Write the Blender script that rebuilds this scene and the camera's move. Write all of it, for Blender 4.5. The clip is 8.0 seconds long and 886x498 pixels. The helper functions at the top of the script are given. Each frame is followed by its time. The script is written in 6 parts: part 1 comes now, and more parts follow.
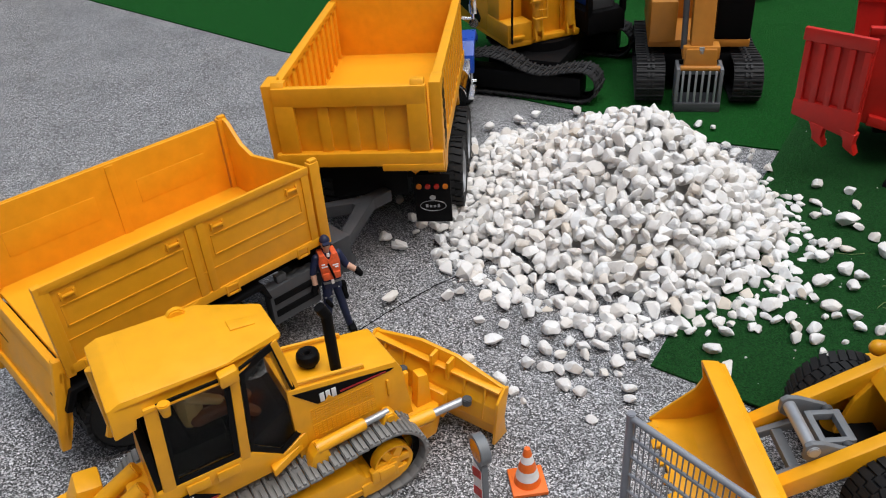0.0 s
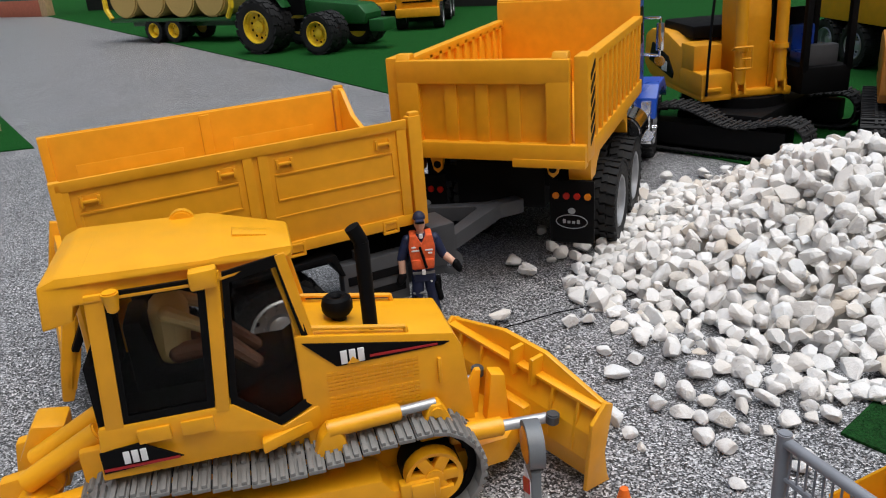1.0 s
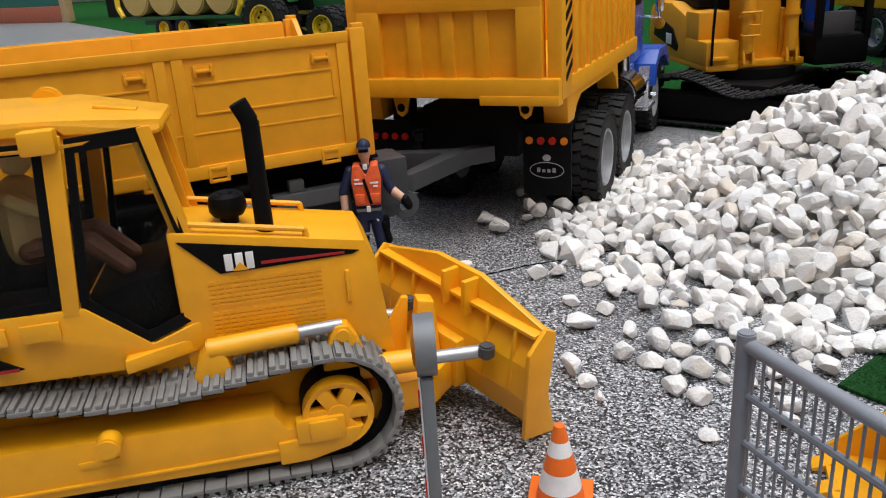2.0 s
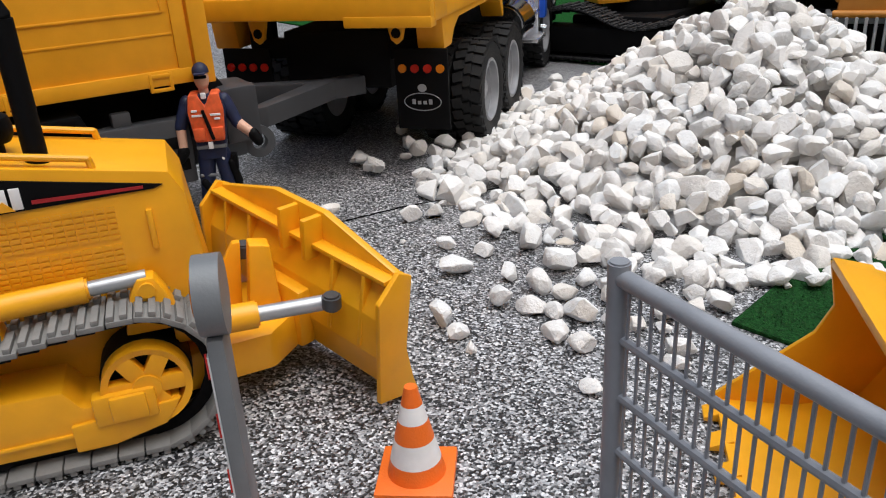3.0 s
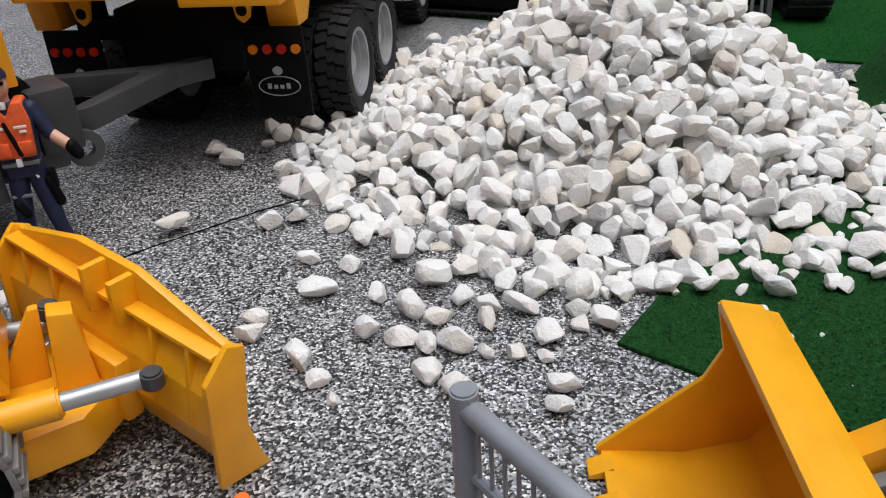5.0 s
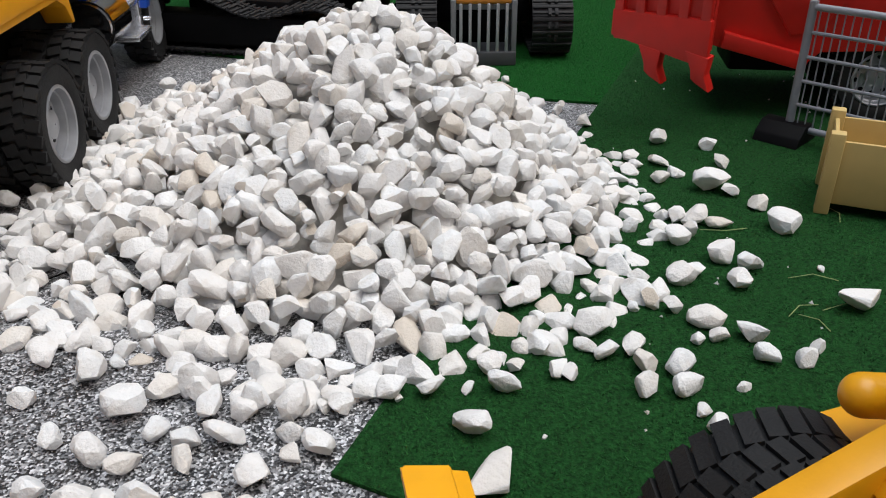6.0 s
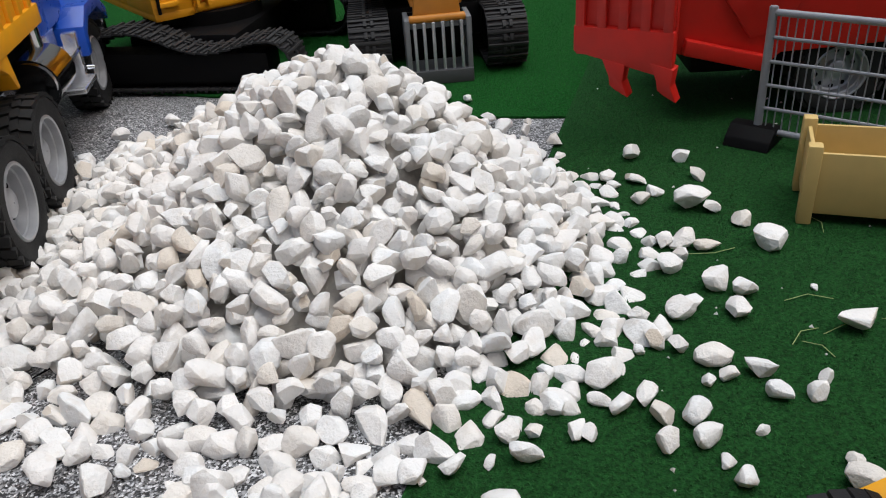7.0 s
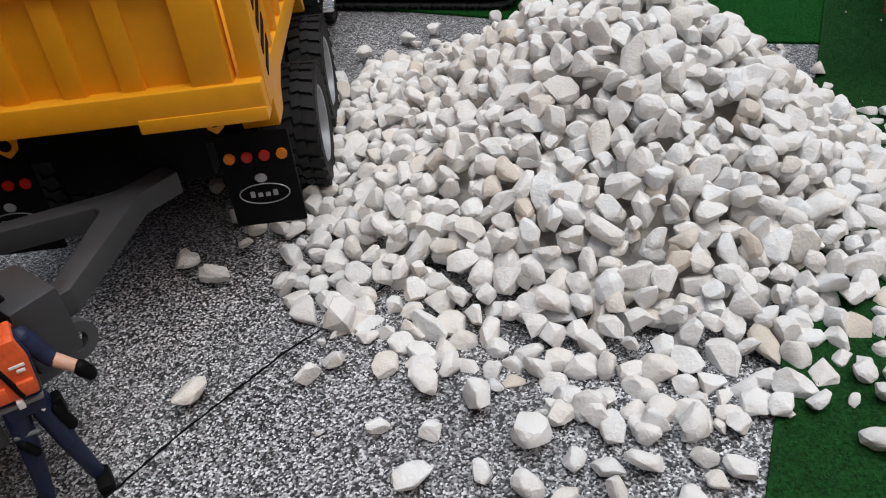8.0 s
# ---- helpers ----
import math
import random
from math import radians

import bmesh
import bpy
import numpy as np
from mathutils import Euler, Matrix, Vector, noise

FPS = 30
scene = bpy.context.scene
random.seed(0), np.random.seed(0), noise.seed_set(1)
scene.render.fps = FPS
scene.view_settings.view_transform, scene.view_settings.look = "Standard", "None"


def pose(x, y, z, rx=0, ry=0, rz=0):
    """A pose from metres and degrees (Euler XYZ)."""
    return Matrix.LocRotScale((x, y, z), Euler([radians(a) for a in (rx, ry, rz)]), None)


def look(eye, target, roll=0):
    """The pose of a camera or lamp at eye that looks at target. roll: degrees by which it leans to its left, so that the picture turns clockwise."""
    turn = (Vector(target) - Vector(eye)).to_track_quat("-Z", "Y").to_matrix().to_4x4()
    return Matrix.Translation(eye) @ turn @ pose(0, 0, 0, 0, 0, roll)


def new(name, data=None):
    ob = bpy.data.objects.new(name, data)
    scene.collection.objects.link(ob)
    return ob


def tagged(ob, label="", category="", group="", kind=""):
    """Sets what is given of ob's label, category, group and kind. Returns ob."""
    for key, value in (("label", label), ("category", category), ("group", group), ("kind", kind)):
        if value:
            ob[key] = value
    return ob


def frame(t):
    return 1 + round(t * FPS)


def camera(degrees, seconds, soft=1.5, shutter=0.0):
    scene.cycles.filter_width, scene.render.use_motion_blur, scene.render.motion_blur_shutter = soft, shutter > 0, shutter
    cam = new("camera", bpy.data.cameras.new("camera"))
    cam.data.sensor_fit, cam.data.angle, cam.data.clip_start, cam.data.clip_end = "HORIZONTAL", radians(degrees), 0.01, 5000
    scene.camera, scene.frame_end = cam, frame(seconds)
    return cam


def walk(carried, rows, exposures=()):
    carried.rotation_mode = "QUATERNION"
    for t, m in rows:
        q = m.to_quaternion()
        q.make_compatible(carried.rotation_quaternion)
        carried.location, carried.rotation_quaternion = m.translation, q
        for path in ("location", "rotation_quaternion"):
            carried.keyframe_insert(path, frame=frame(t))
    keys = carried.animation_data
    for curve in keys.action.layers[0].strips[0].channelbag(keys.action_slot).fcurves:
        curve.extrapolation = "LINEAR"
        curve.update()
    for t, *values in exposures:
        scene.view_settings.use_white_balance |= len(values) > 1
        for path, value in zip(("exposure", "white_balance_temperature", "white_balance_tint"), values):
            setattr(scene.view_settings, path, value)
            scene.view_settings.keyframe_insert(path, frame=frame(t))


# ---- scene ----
cam = camera(58.3, 8.0, soft=1.1)
U = 0.88  # metres to one unit of the plan
PATH = [
    (0, (0.16, 0.004, 0.577), (-0.06, 1.664, -0.517), -4.4),
    (0.5, (0.196, 0.053, 0.466), (-0.288, 1.731, -0.509), -5.0),
    (1, (0.216, 0.103, 0.36), (-0.51, 1.813, -0.381), -4.3),
    (1.2, (0.224, 0.12, 0.328), (-0.574, 1.817, -0.368), -4.1),
    (2.5, (0.252, 0.203, 0.241), (-0.480, 1.928, -0.453), -2.9),
    (3, (0.253, 0.241, 0.224), (-0.311, 1.984, -0.579), -3.2),
    (3.5, (0.251, 0.275, 0.23), (-0.206, 2.003, -0.667), -3.7),
    (4, (0.249, 0.299, 0.239), (-0.182, 2.005, -0.712), -4.9),
    (5.3, (0.269, 0.325, 0.244), (0.032, 2.062, -0.72), -3.1),
    (5.5, (0.276, 0.338, 0.251), (0.13, 2.081, -0.72), -2.8),
    (6, (0.312, 0.382, 0.262), (0.464, 2.131, -0.697), -0.5),
    (6.5, (0.318, 0.408, 0.264), (0.612, 2.14, -0.692), -1.7),
    (7, (0.293, 0.416, 0.298), (0.554, 2.128, -0.702), -4.3),
    (7.5, (0.204, 0.423, 0.333), (0.344, 2.088, -0.765), -7.2),
    (8, (0.145, 0.426, 0.337), (0.157, 2.038, -0.847), -6.6),
]
walk(cam, [(t, look([U * v for v in eye], [U * v for v in target], roll)) for t, eye, target, roll in PATH],
     ((0.0, -0.22), (1.0, -0.22), (2.5, -0.08), (3.5, -0.22), (4.0, -0.26), (5.5, -0.30), (7.0, -0.30), (8.0, -0.48)))

# ---- world and light ----
world = bpy.data.worlds.new("overcast_sky")
scene.world = world
world.use_nodes = True
wn = world.node_tree.nodes
sky = wn.new("ShaderNodeTexSky")
sky.sky_type = "NISHITA"
sky.sun_disc = False
sky.sun_elevation = radians(55)
sky.sun_rotation = radians(125)
sky.dust_density = 4.0
wn["Background"].inputs[1].default_value = 0.115
world.node_tree.links.new(sky.outputs[0], wn["Background"].inputs[0])
sun_data = bpy.data.lights.new("sun", "SUN")
sun_data.energy = 3.4
sun_data.angle = radians(55)
sun_data.color = (0.95, 0.985, 1.0)
sun = new("sun", sun_data)
sun.matrix_world = look((0, 0, 0), (-0.14, -0.01, -1.0))


# ---- materials ----
def material(name, color, rough=0.5, metal=0.0, vary=0.12, scale=60.0, bump=0.15, fine=900.0, coat=0.0, spread=0.0, gloss=0.5):
    """Colour with a broad stain and a fine grain; spread varies it from piece to piece."""
    m = bpy.data.materials.new(name)
    m.use_nodes = True
    n, l = m.node_tree.nodes, m.node_tree.links
    b = n["Principled BSDF"]
    b.inputs["Metallic"].default_value = metal
    b.inputs["Coat Weight"].default_value = coat
    b.inputs["Specular IOR Level"].default_value = gloss
    tc = n.new("ShaderNodeTexCoord")
    n1, n2 = n.new("ShaderNodeTexNoise"), n.new("ShaderNodeTexNoise")
    n1.inputs["Scale"].default_value, n1.inputs["Detail"].default_value = scale, 5
    n2.inputs["Scale"].default_value, n2.inputs["Detail"].default_value = fine, 3
    for t in (n1, n2):
        l.new(tc.outputs["Object"], t.inputs["Vector"])
    ramp = n.new("ShaderNodeMapRange")
    ramp.inputs["From Min"].default_value, ramp.inputs["From Max"].default_value = 0.3, 0.7
    ramp.inputs["To Min"].default_value, ramp.inputs["To Max"].default_value = 1 - vary, 1 + vary
    l.new(n1.outputs["Fac"], ramp.inputs["Value"])
    hue = n.new("ShaderNodeHueSaturation")
    hue.inputs["Color"].default_value = (*color, 1)
    value = ramp.outputs[0]
    if spread:
        info = n.new("ShaderNodeObjectInfo")
        geo = n.new("ShaderNodeNewGeometry")
        add = n.new("ShaderNodeMath")
        add.operation = "ADD"
        l.new(info.outputs["Random"], add.inputs[0])
        l.new(geo.outputs["Random Per Island"], add.inputs[1])
        fr = n.new("ShaderNodeMath")
        fr.operation = "FRACT"
        l.new(add.outputs[0], fr.inputs[0])
        mr = n.new("ShaderNodeMapRange")
        mr.inputs["To Min"].default_value, mr.inputs["To Max"].default_value = 1 - spread, 1 + spread * 0.4
        l.new(fr.outputs[0], mr.inputs["Value"])
        mul = n.new("ShaderNodeMath")
        mul.operation = "MULTIPLY"
        l.new(value, mul.inputs[0])
        l.new(mr.outputs[0], mul.inputs[1])
        value = mul.outputs[0]
    l.new(value, hue.inputs["Value"])
    l.new(hue.outputs[0], b.inputs["Base Color"])
    rr = n.new("ShaderNodeMapRange")
    rr.inputs["To Min"].default_value, rr.inputs["To Max"].default_value = max(rough - 0.12, 0.03), min(rough + 0.12, 1)
    l.new(n1.outputs["Fac"], rr.inputs["Value"])
    l.new(rr.outputs[0], b.inputs["Roughness"])
    bp = n.new("ShaderNodeBump")
    bp.inputs["Strength"].default_value, bp.inputs["Distance"].default_value = bump, 0.002
    l.new(n2.outputs["Fac"], bp.inputs["Height"])
    l.new(bp.outputs[0], b.inputs["Normal"])
    return m


YELLOW = material("yellow_plastic", (0.83, 0.365, 0.010), 0.46, vary=0.06, bump=0.04, gloss=0.45)
DOZER_YELLOW = material("dozer_yellow_plastic", (0.85, 0.385, 0.009), 0.36, vary=0.06, bump=0.04, gloss=0.5)
EXC_YELLOW = material("ochre_plastic", (0.74, 0.32, 0.004), 0.5, vary=0.06, bump=0.04)
BLACK = material("black_plastic", (0.0045, 0.0045, 0.005), 0.55, bump=0.08, gloss=0.09)
TYRE = material("tyre_rubber", (0.012, 0.012, 0.0125), 0.65, vary=0.25, bump=0.2, gloss=0.3)
TRACK_GREY = material("grey_track_plastic", (0.185, 0.182, 0.174), 0.6, vary=0.2, bump=0.1)
TRACK_DARK = material("dark_track_rubber", (0.026, 0.026, 0.027), 0.6, vary=0.25, bump=0.1, gloss=0.25)
GREY = material("grey_plastic", (0.16, 0.17, 0.18), 0.45, vary=0.1, bump=0.05)
FENCE_GREY = material("fence_grey_plastic", (0.25, 0.262, 0.29), 0.4, vary=0.12, bump=0.06)
BAR_GREY = material("drawbar_grey", (0.038, 0.039, 0.043), 0.45, vary=0.1, bump=0.05)
EXC_BROWN = material("brown_ochre_plastic", (0.50, 0.195, 0.02), 0.5, vary=0.08, bump=0.05)
DARK_GREY = material("dark_grey_plastic", (0.06, 0.063, 0.068), 0.5, vary=0.1, bump=0.05)
RIM = material("silver_rim", (0.42, 0.43, 0.45), 0.35, 0.5, bump=0.03)
CHROME = material("chrome", (0.8, 0.8, 0.82), 0.08, 1.0, vary=0.02, bump=0.0)
SILVER = material("silver_rod", (0.42, 0.44, 0.46), 0.35, 0.5, bump=0.03)
BLUE = material("blue_plastic", (0.01, 0.07, 0.42), 0.3, vary=0.06, bump=0.03)
RED = material("red_plastic", (0.56, 0.012, 0.006), 0.5, vary=0.08, bump=0.05)
MAROON = material("red_line", (0.35, 0.012, 0.015), 0.5)
STEP_METAL = material("bright_step_plating", (0.86, 0.87, 0.9), 0.22, 0.85, vary=0.05, bump=0.1, fine=300)
WHITE = material("white_paint", (0.8, 0.8, 0.8), 0.5, bump=0.03)
ORANGE = material("orange_plastic", (0.85, 0.16, 0.015), 0.45, vary=0.08)
BEIGE = material("beige_plastic", (0.58, 0.42, 0.16), 0.5, vary=0.05, bump=0.05)
AMBER = material("amber_lens", (0.75, 0.22, 0.01), 0.25)
RED_LENS = material("red_lens", (0.5, 0.02, 0.01), 0.25)
NAVY = material("navy_cloth", (0.008, 0.014, 0.05), 0.6, vary=0.3, scale=150)
SKIN = material("doll_skin", (0.62, 0.36, 0.25), 0.5)
VEST = material("orange_vest", (0.8, 0.12, 0.03), 0.55, vary=0.2, scale=200)
TRACTOR_GREEN = material("tractor_green", (0.012, 0.09, 0.02), 0.35)
WHEEL_YELLOW = material("wheel_yellow", (0.8, 0.55, 0.02), 0.4)
STRAW = material("straw", (0.55, 0.38, 0.12), 0.8, vary=0.25, scale=200, bump=0.5)
WOOD = material("pale_wood", (0.55, 0.38, 0.2), 0.7, vary=0.2, scale=120)


def marble(name, size):
    """Broken white marble: each stone with a tint of its own, beige stains, rough breaks."""
    m = bpy.data.materials.new(name)
    m.use_nodes = True
    n, l = m.node_tree.nodes, m.node_tree.links
    b = n["Principled BSDF"]
    b.inputs["Roughness"].default_value = 0.75
    b.inputs["Specular IOR Level"].default_value = 0.3
    tc, info, geo = n.new("ShaderNodeTexCoord"), n.new("ShaderNodeObjectInfo"), n.new("ShaderNodeNewGeometry")
    add, fr = n.new("ShaderNodeMath"), n.new("ShaderNodeMath")
    add.operation, fr.operation = "ADD", "FRACT"
    l.new(info.outputs["Random"], add.inputs[0])
    l.new(geo.outputs["Random Per Island"], add.inputs[1])
    l.new(add.outputs[0], fr.inputs[0])
    tint = n.new("ShaderNodeValToRGB")
    e = tint.color_ramp.elements
    e[0].position, e[0].color = 0.0, (0.60, 0.53, 0.45, 1)
    e[1].position, e[1].color = 1.0, (0.74, 0.745, 0.745, 1)
    for p, c in ((0.05, (0.70, 0.66, 0.61)), (0.3, (0.74, 0.72, 0.70)), (0.75, (0.76, 0.75, 0.735))):
        e.new(p).color = (*c, 1)
    l.new(fr.outputs[0], tint.inputs[0])
    noises = []
    for scale, detail in ((1.1, 5), (4.0, 6), (14.0, 3)):
        t = n.new("ShaderNodeTexNoise")
        t.inputs["Scale"].default_value, t.inputs["Detail"].default_value = scale * size, detail
        l.new(tc.outputs["Object"], t.inputs["Vector"])
        noises.append(t)
    stain = n.new("ShaderNodeMapRange")
    stain.inputs["From Min"].default_value, stain.inputs["From Max"].default_value = 0.52, 0.75
    stain.inputs["To Max"].default_value = 0.45
    l.new(noises[0].outputs["Fac"], stain.inputs["Value"])
    mix = n.new("ShaderNodeMix")
    mix.data_type = "RGBA"
    l.new(stain.outputs[0], mix.inputs[0])
    l.new(tint.outputs[0], mix.inputs[6])
    mix.inputs[7].default_value = (0.57, 0.50, 0.42, 1)
    l.new(mix.outputs[2], b.inputs["Base Color"])
    previous = None
    for t, strength, depth in ((noises[1], 0.42, 0.0021), (noises[2], 0.22, 0.0007)):
        bp = n.new("ShaderNodeBump")
        bp.inputs["Strength"].default_value, bp.inputs["Distance"].default_value = strength, depth
        l.new(t.outputs["Fac"], bp.inputs["Height"])
        if previous:
            l.new(previous.outputs[0], bp.inputs["Normal"])
        previous = bp
    l.new(previous.outputs[0], b.inputs["Normal"])
    return m


STONE = marble("white_marble", 1.0)
STONE_HEAP = marble("white_marble_heap", 95.0)
STONE_CORE = material("stone_rubble", (0.5, 0.47, 0.43), 0.85, vary=0.2, bump=0.6, fine=200)


def glass_material():
    m = bpy.data.materials.new("tinted_window")
    m.use_nodes = True
    b = m.node_tree.nodes["Principled BSDF"]
    b.inputs["Base Color"].default_value = (0.82, 0.83, 0.82, 1)
    b.inputs["Roughness"].default_value = 0.06
    b.inputs["Transmission Weight"].default_value = 1.0
    b.inputs["IOR"].default_value = 1.15
    return m


GLASS = glass_material()


def gravel_material():
    m = bpy.data.materials.new("grey_speckled_mat")
    m.use_nodes = True
    n, l = m.node_tree.nodes, m.node_tree.links
    b = n["Principled BSDF"]
    b.inputs["Roughness"].default_value = 0.36
    b.inputs["Specular IOR Level"].default_value = 0.75
    tc = n.new("ShaderNodeTexCoord")
    v = n.new("ShaderNodeTexVoronoi")
    v.inputs["Scale"].default_value = 800
    v.inputs["Randomness"].default_value = 1
    l.new(tc.outputs["Object"], v.inputs["Vector"])
    sep = n.new("ShaderNodeSeparateColor")
    l.new(v.outputs["Color"], sep.inputs[0])
    r = n.new("ShaderNodeValToRGB")
    e = r.color_ramp.elements
    e[0].position, e[0].color = 0.0, (0.012, 0.012, 0.014, 1)
    e[1].position, e[1].color = 1.0, (0.80, 0.80, 0.82, 1)
    for p, c in ((0.32, 0.02), (0.48, 0.14), (0.77, 0.38)):
        x = e.new(p)
        x.color = (c, c, c * 1.03, 1)
    l.new(sep.outputs[0], r.inputs[0])
    big = n.new("ShaderNodeTexNoise")
    big.inputs["Scale"].default_value, big.inputs["Detail"].default_value = 9, 4
    l.new(tc.outputs["Object"], big.inputs["Vector"])
    mr = n.new("ShaderNodeMapRange")
    mr.inputs["From Min"].default_value, mr.inputs["From Max"].default_value = 0.3, 0.7
    mr.inputs["To Min"].default_value, mr.inputs["To Max"].default_value = 0.82, 1.12
    l.new(big.outputs["Fac"], mr.inputs["Value"])
    hue = n.new("ShaderNodeHueSaturation")
    l.new(r.outputs[0], hue.inputs["Color"])
    l.new(mr.outputs[0], hue.inputs["Value"])
    l.new(hue.outputs[0], b.inputs["Base Color"])
    bp = n.new("ShaderNodeBump")
    bp.inputs["Strength"].default_value, bp.inputs["Distance"].default_value = 0.5, 0.001
    l.new(v.outputs["Distance"], bp.inputs["Height"])
    l.new(bp.outputs[0], b.inputs["Normal"])
    return m


def felt_material(name, color):
    m = material(name, color, 0.9, vary=0.5, scale=420, bump=1.0, fine=800)
    b = m.node_tree.nodes["Principled BSDF"]
    b.inputs["Specular IOR Level"].default_value = 0.1
    return m


GRAVEL = gravel_material()
FELT_BACK = felt_material("green_felt", (0.007, 0.070, 0.011))
FELT_FRONT = felt_material("dark_green_felt", (0.011, 0.058, 0.0135))


# ---- mesh helpers ----
def merge(bm, tmp, m=None):
    if m is not None:
        tmp.transform(m)
    me = bpy.data.meshes.new("tmp")
    tmp.to_mesh(me)
    tmp.free()
    bm.from_mesh(me)
    bpy.data.meshes.remove(me)
    return bm


def box(x0, x1, y0, y1, z0, z1, bevel=0.0015, m=None, bm=None):
    t = bmesh.new()
    bmesh.ops.create_cube(t, size=1)
    t.transform(Matrix.Translation(((x0 + x1) / 2, (y0 + y1) / 2, (z0 + z1) / 2)) @ Matrix.Diagonal((abs(x1 - x0), abs(y1 - y0), abs(z1 - z0), 1)))
    b = min(bevel, abs(x1 - x0) * 0.4, abs(y1 - y0) * 0.4, abs(z1 - z0) * 0.4)
    if b > 0:
        bmesh.ops.bevel(t, geom=t.edges[:], offset=b, segments=2, affect="EDGES", profile=0.6)
    return merge(bm if bm is not None else bmesh.new(), t, m)


def prism(points, axis, a, b, bevel=0.0012, m=None, bm=None):
    """A polygon pushed along an axis: 'y' takes (x, z), 'x' takes (y, z), 'z' takes (x, y)."""
    t = bmesh.new()

    def at(p, d):
        return {"y": (p[0], d, p[1]), "x": (d, p[0], p[1]), "z": (p[0], p[1], d)}[axis]

    lo = [t.verts.new(at(p, a)) for p in points]
    hi = [t.verts.new(at(p, b)) for p in points]
    t.faces.new(lo)
    t.faces.new(hi)
    for i in range(len(points)):
        j = (i + 1) % len(points)
        t.faces.new((lo[i], lo[j], hi[j], hi[i]))
    bmesh.ops.recalc_face_normals(t, faces=t.faces[:])
    if bevel > 0:
        bmesh.ops.bevel(t, geom=t.edges[:], offset=bevel, segments=2, affect="EDGES", profile=0.6, clamp_overlap=True)
    return merge(bm if bm is not None else bmesh.new(), t, m)


def rod(p, q, r, r2=None, seg=16, bm=None, bevel=0.0):
    t = bmesh.new()
    p, q = Vector(p), Vector(q)
    bmesh.ops.create_cone(t, cap_ends=True, segments=seg, radius1=r, radius2=r if r2 is None else r2, depth=(q - p).length)
    if bevel:
        caps = [e for f in t.faces if len(f.verts) > 4 for e in f.edges]
        bmesh.ops.bevel(t, geom=list(set(caps)), offset=bevel, segments=2, affect="EDGES")
    turn = (q - p).to_track_quat("Z", "Y").to_matrix().to_4x4()
    return merge(bm if bm is not None else bmesh.new(), t, Matrix.Translation((p + q) / 2) @ turn)


def pipe(points, r, seg=10, bm=None):
    """A round tube along a line of points, with balls at its bends."""
    bm = bm if bm is not None else bmesh.new()
    for p, q in zip(points, points[1:]):
        rod(p, q, r, seg=seg, bm=bm)
    for p in points[1:-1]:
        t = bmesh.new()
        bmesh.ops.create_icosphere(t, subdivisions=1, radius=r)
        merge(bm, t, Matrix.Translation(p))
    return bm


def lathe(profile, seg=32, m=None, bm=None, caps=True):
    """Turns (radius, height) round the y axis."""
    t = bmesh.new()
    rings = []
    for r, h in profile:
        rings.append([t.verts.new((r * math.cos(2 * math.pi * i / seg), h, r * math.sin(2 * math.pi * i / seg))) for i in range(seg)])
    for a, b in zip(rings, rings[1:]):
        for i in range(seg):
            j = (i + 1) % seg
            t.faces.new((a[i], a[j], b[j], b[i]))
    for ring in (rings[0], rings[-1]) if caps else ():
        t.faces.new(ring)
    bmesh.ops.recalc_face_normals(t, faces=t.faces[:])
    return merge(bm if bm is not None else bmesh.new(), t, m)


def finish(me, angle=35):
    me.polygons.foreach_set("use_smooth", [True] * len(me.polygons))
    me.set_sharp_from_angle(angle=radians(angle))


def part(name, bm, mat, parent, label="", kind=""):
    me = bpy.data.meshes.new(name)
    bm.normal_update()
    bm.to_mesh(me)
    bm.free()
    me.materials.append(mat)
    finish(me)
    ob = new(name, me)
    ob.parent = parent
    return tagged(ob, label, kind=kind)


def thing(name, x, y, z, turn, label, category, group="", kind=""):
    ob = new(name)
    ob.matrix_basis = pose(U * x, U * y, U * z, 0, 0, turn)
    ob.scale = (U, U, U)
    ob.empty_display_size = 0.02
    return tagged(ob, label, category, group, kind)


def solo(name, bm, mat, x, y, z, turn, label, category, group="", kind=""):
    me = bpy.data.meshes.new(name)
    bm.normal_update()
    bm.to_mesh(me)
    bm.free()
    me.materials.append(mat)
    finish(me)
    ob = new(name, me)
    ob.matrix_basis = pose(U * x, U * y, U * z, 0, 0, turn)
    ob.scale = (U, U, U)
    return tagged(ob, label, category, group, kind)


# ---- ground and carpets ----
def sheet(points, z0, z1, bevel=0.0008):
    return prism(points, "z", z0, z1, bevel)


solo("ground", sheet([(-300, -300), (300, -300), (300, 300), (-300, 300)], -0.05, 0.0, 0), GRAVEL, 0, 0, 0, 0, "grey speckled granite-look floor covering", "floor", kind="structure")
# a second strip of the covering overlaps the first along a visible joint
JOINT = [(0.112, 0.850), (0.069, 0.812), (0.043, 0.791), (0.018, 0.765), (-0.011, 0.735), (-0.029, 0.713), (-0.060, 0.676)]
solo("pavement", sheet(JOINT + [(-0.130, 0.592), (-2.6, -2.6), (3, -2.6), (0.36, 0.58), (0.25, 0.9), (0.16, 0.95)], 0.0, 0.004, 0.0006), GRAVEL, 0, 0, 0, 0, "overlapping strip of grey speckled floor covering", "floor", kind="structure")
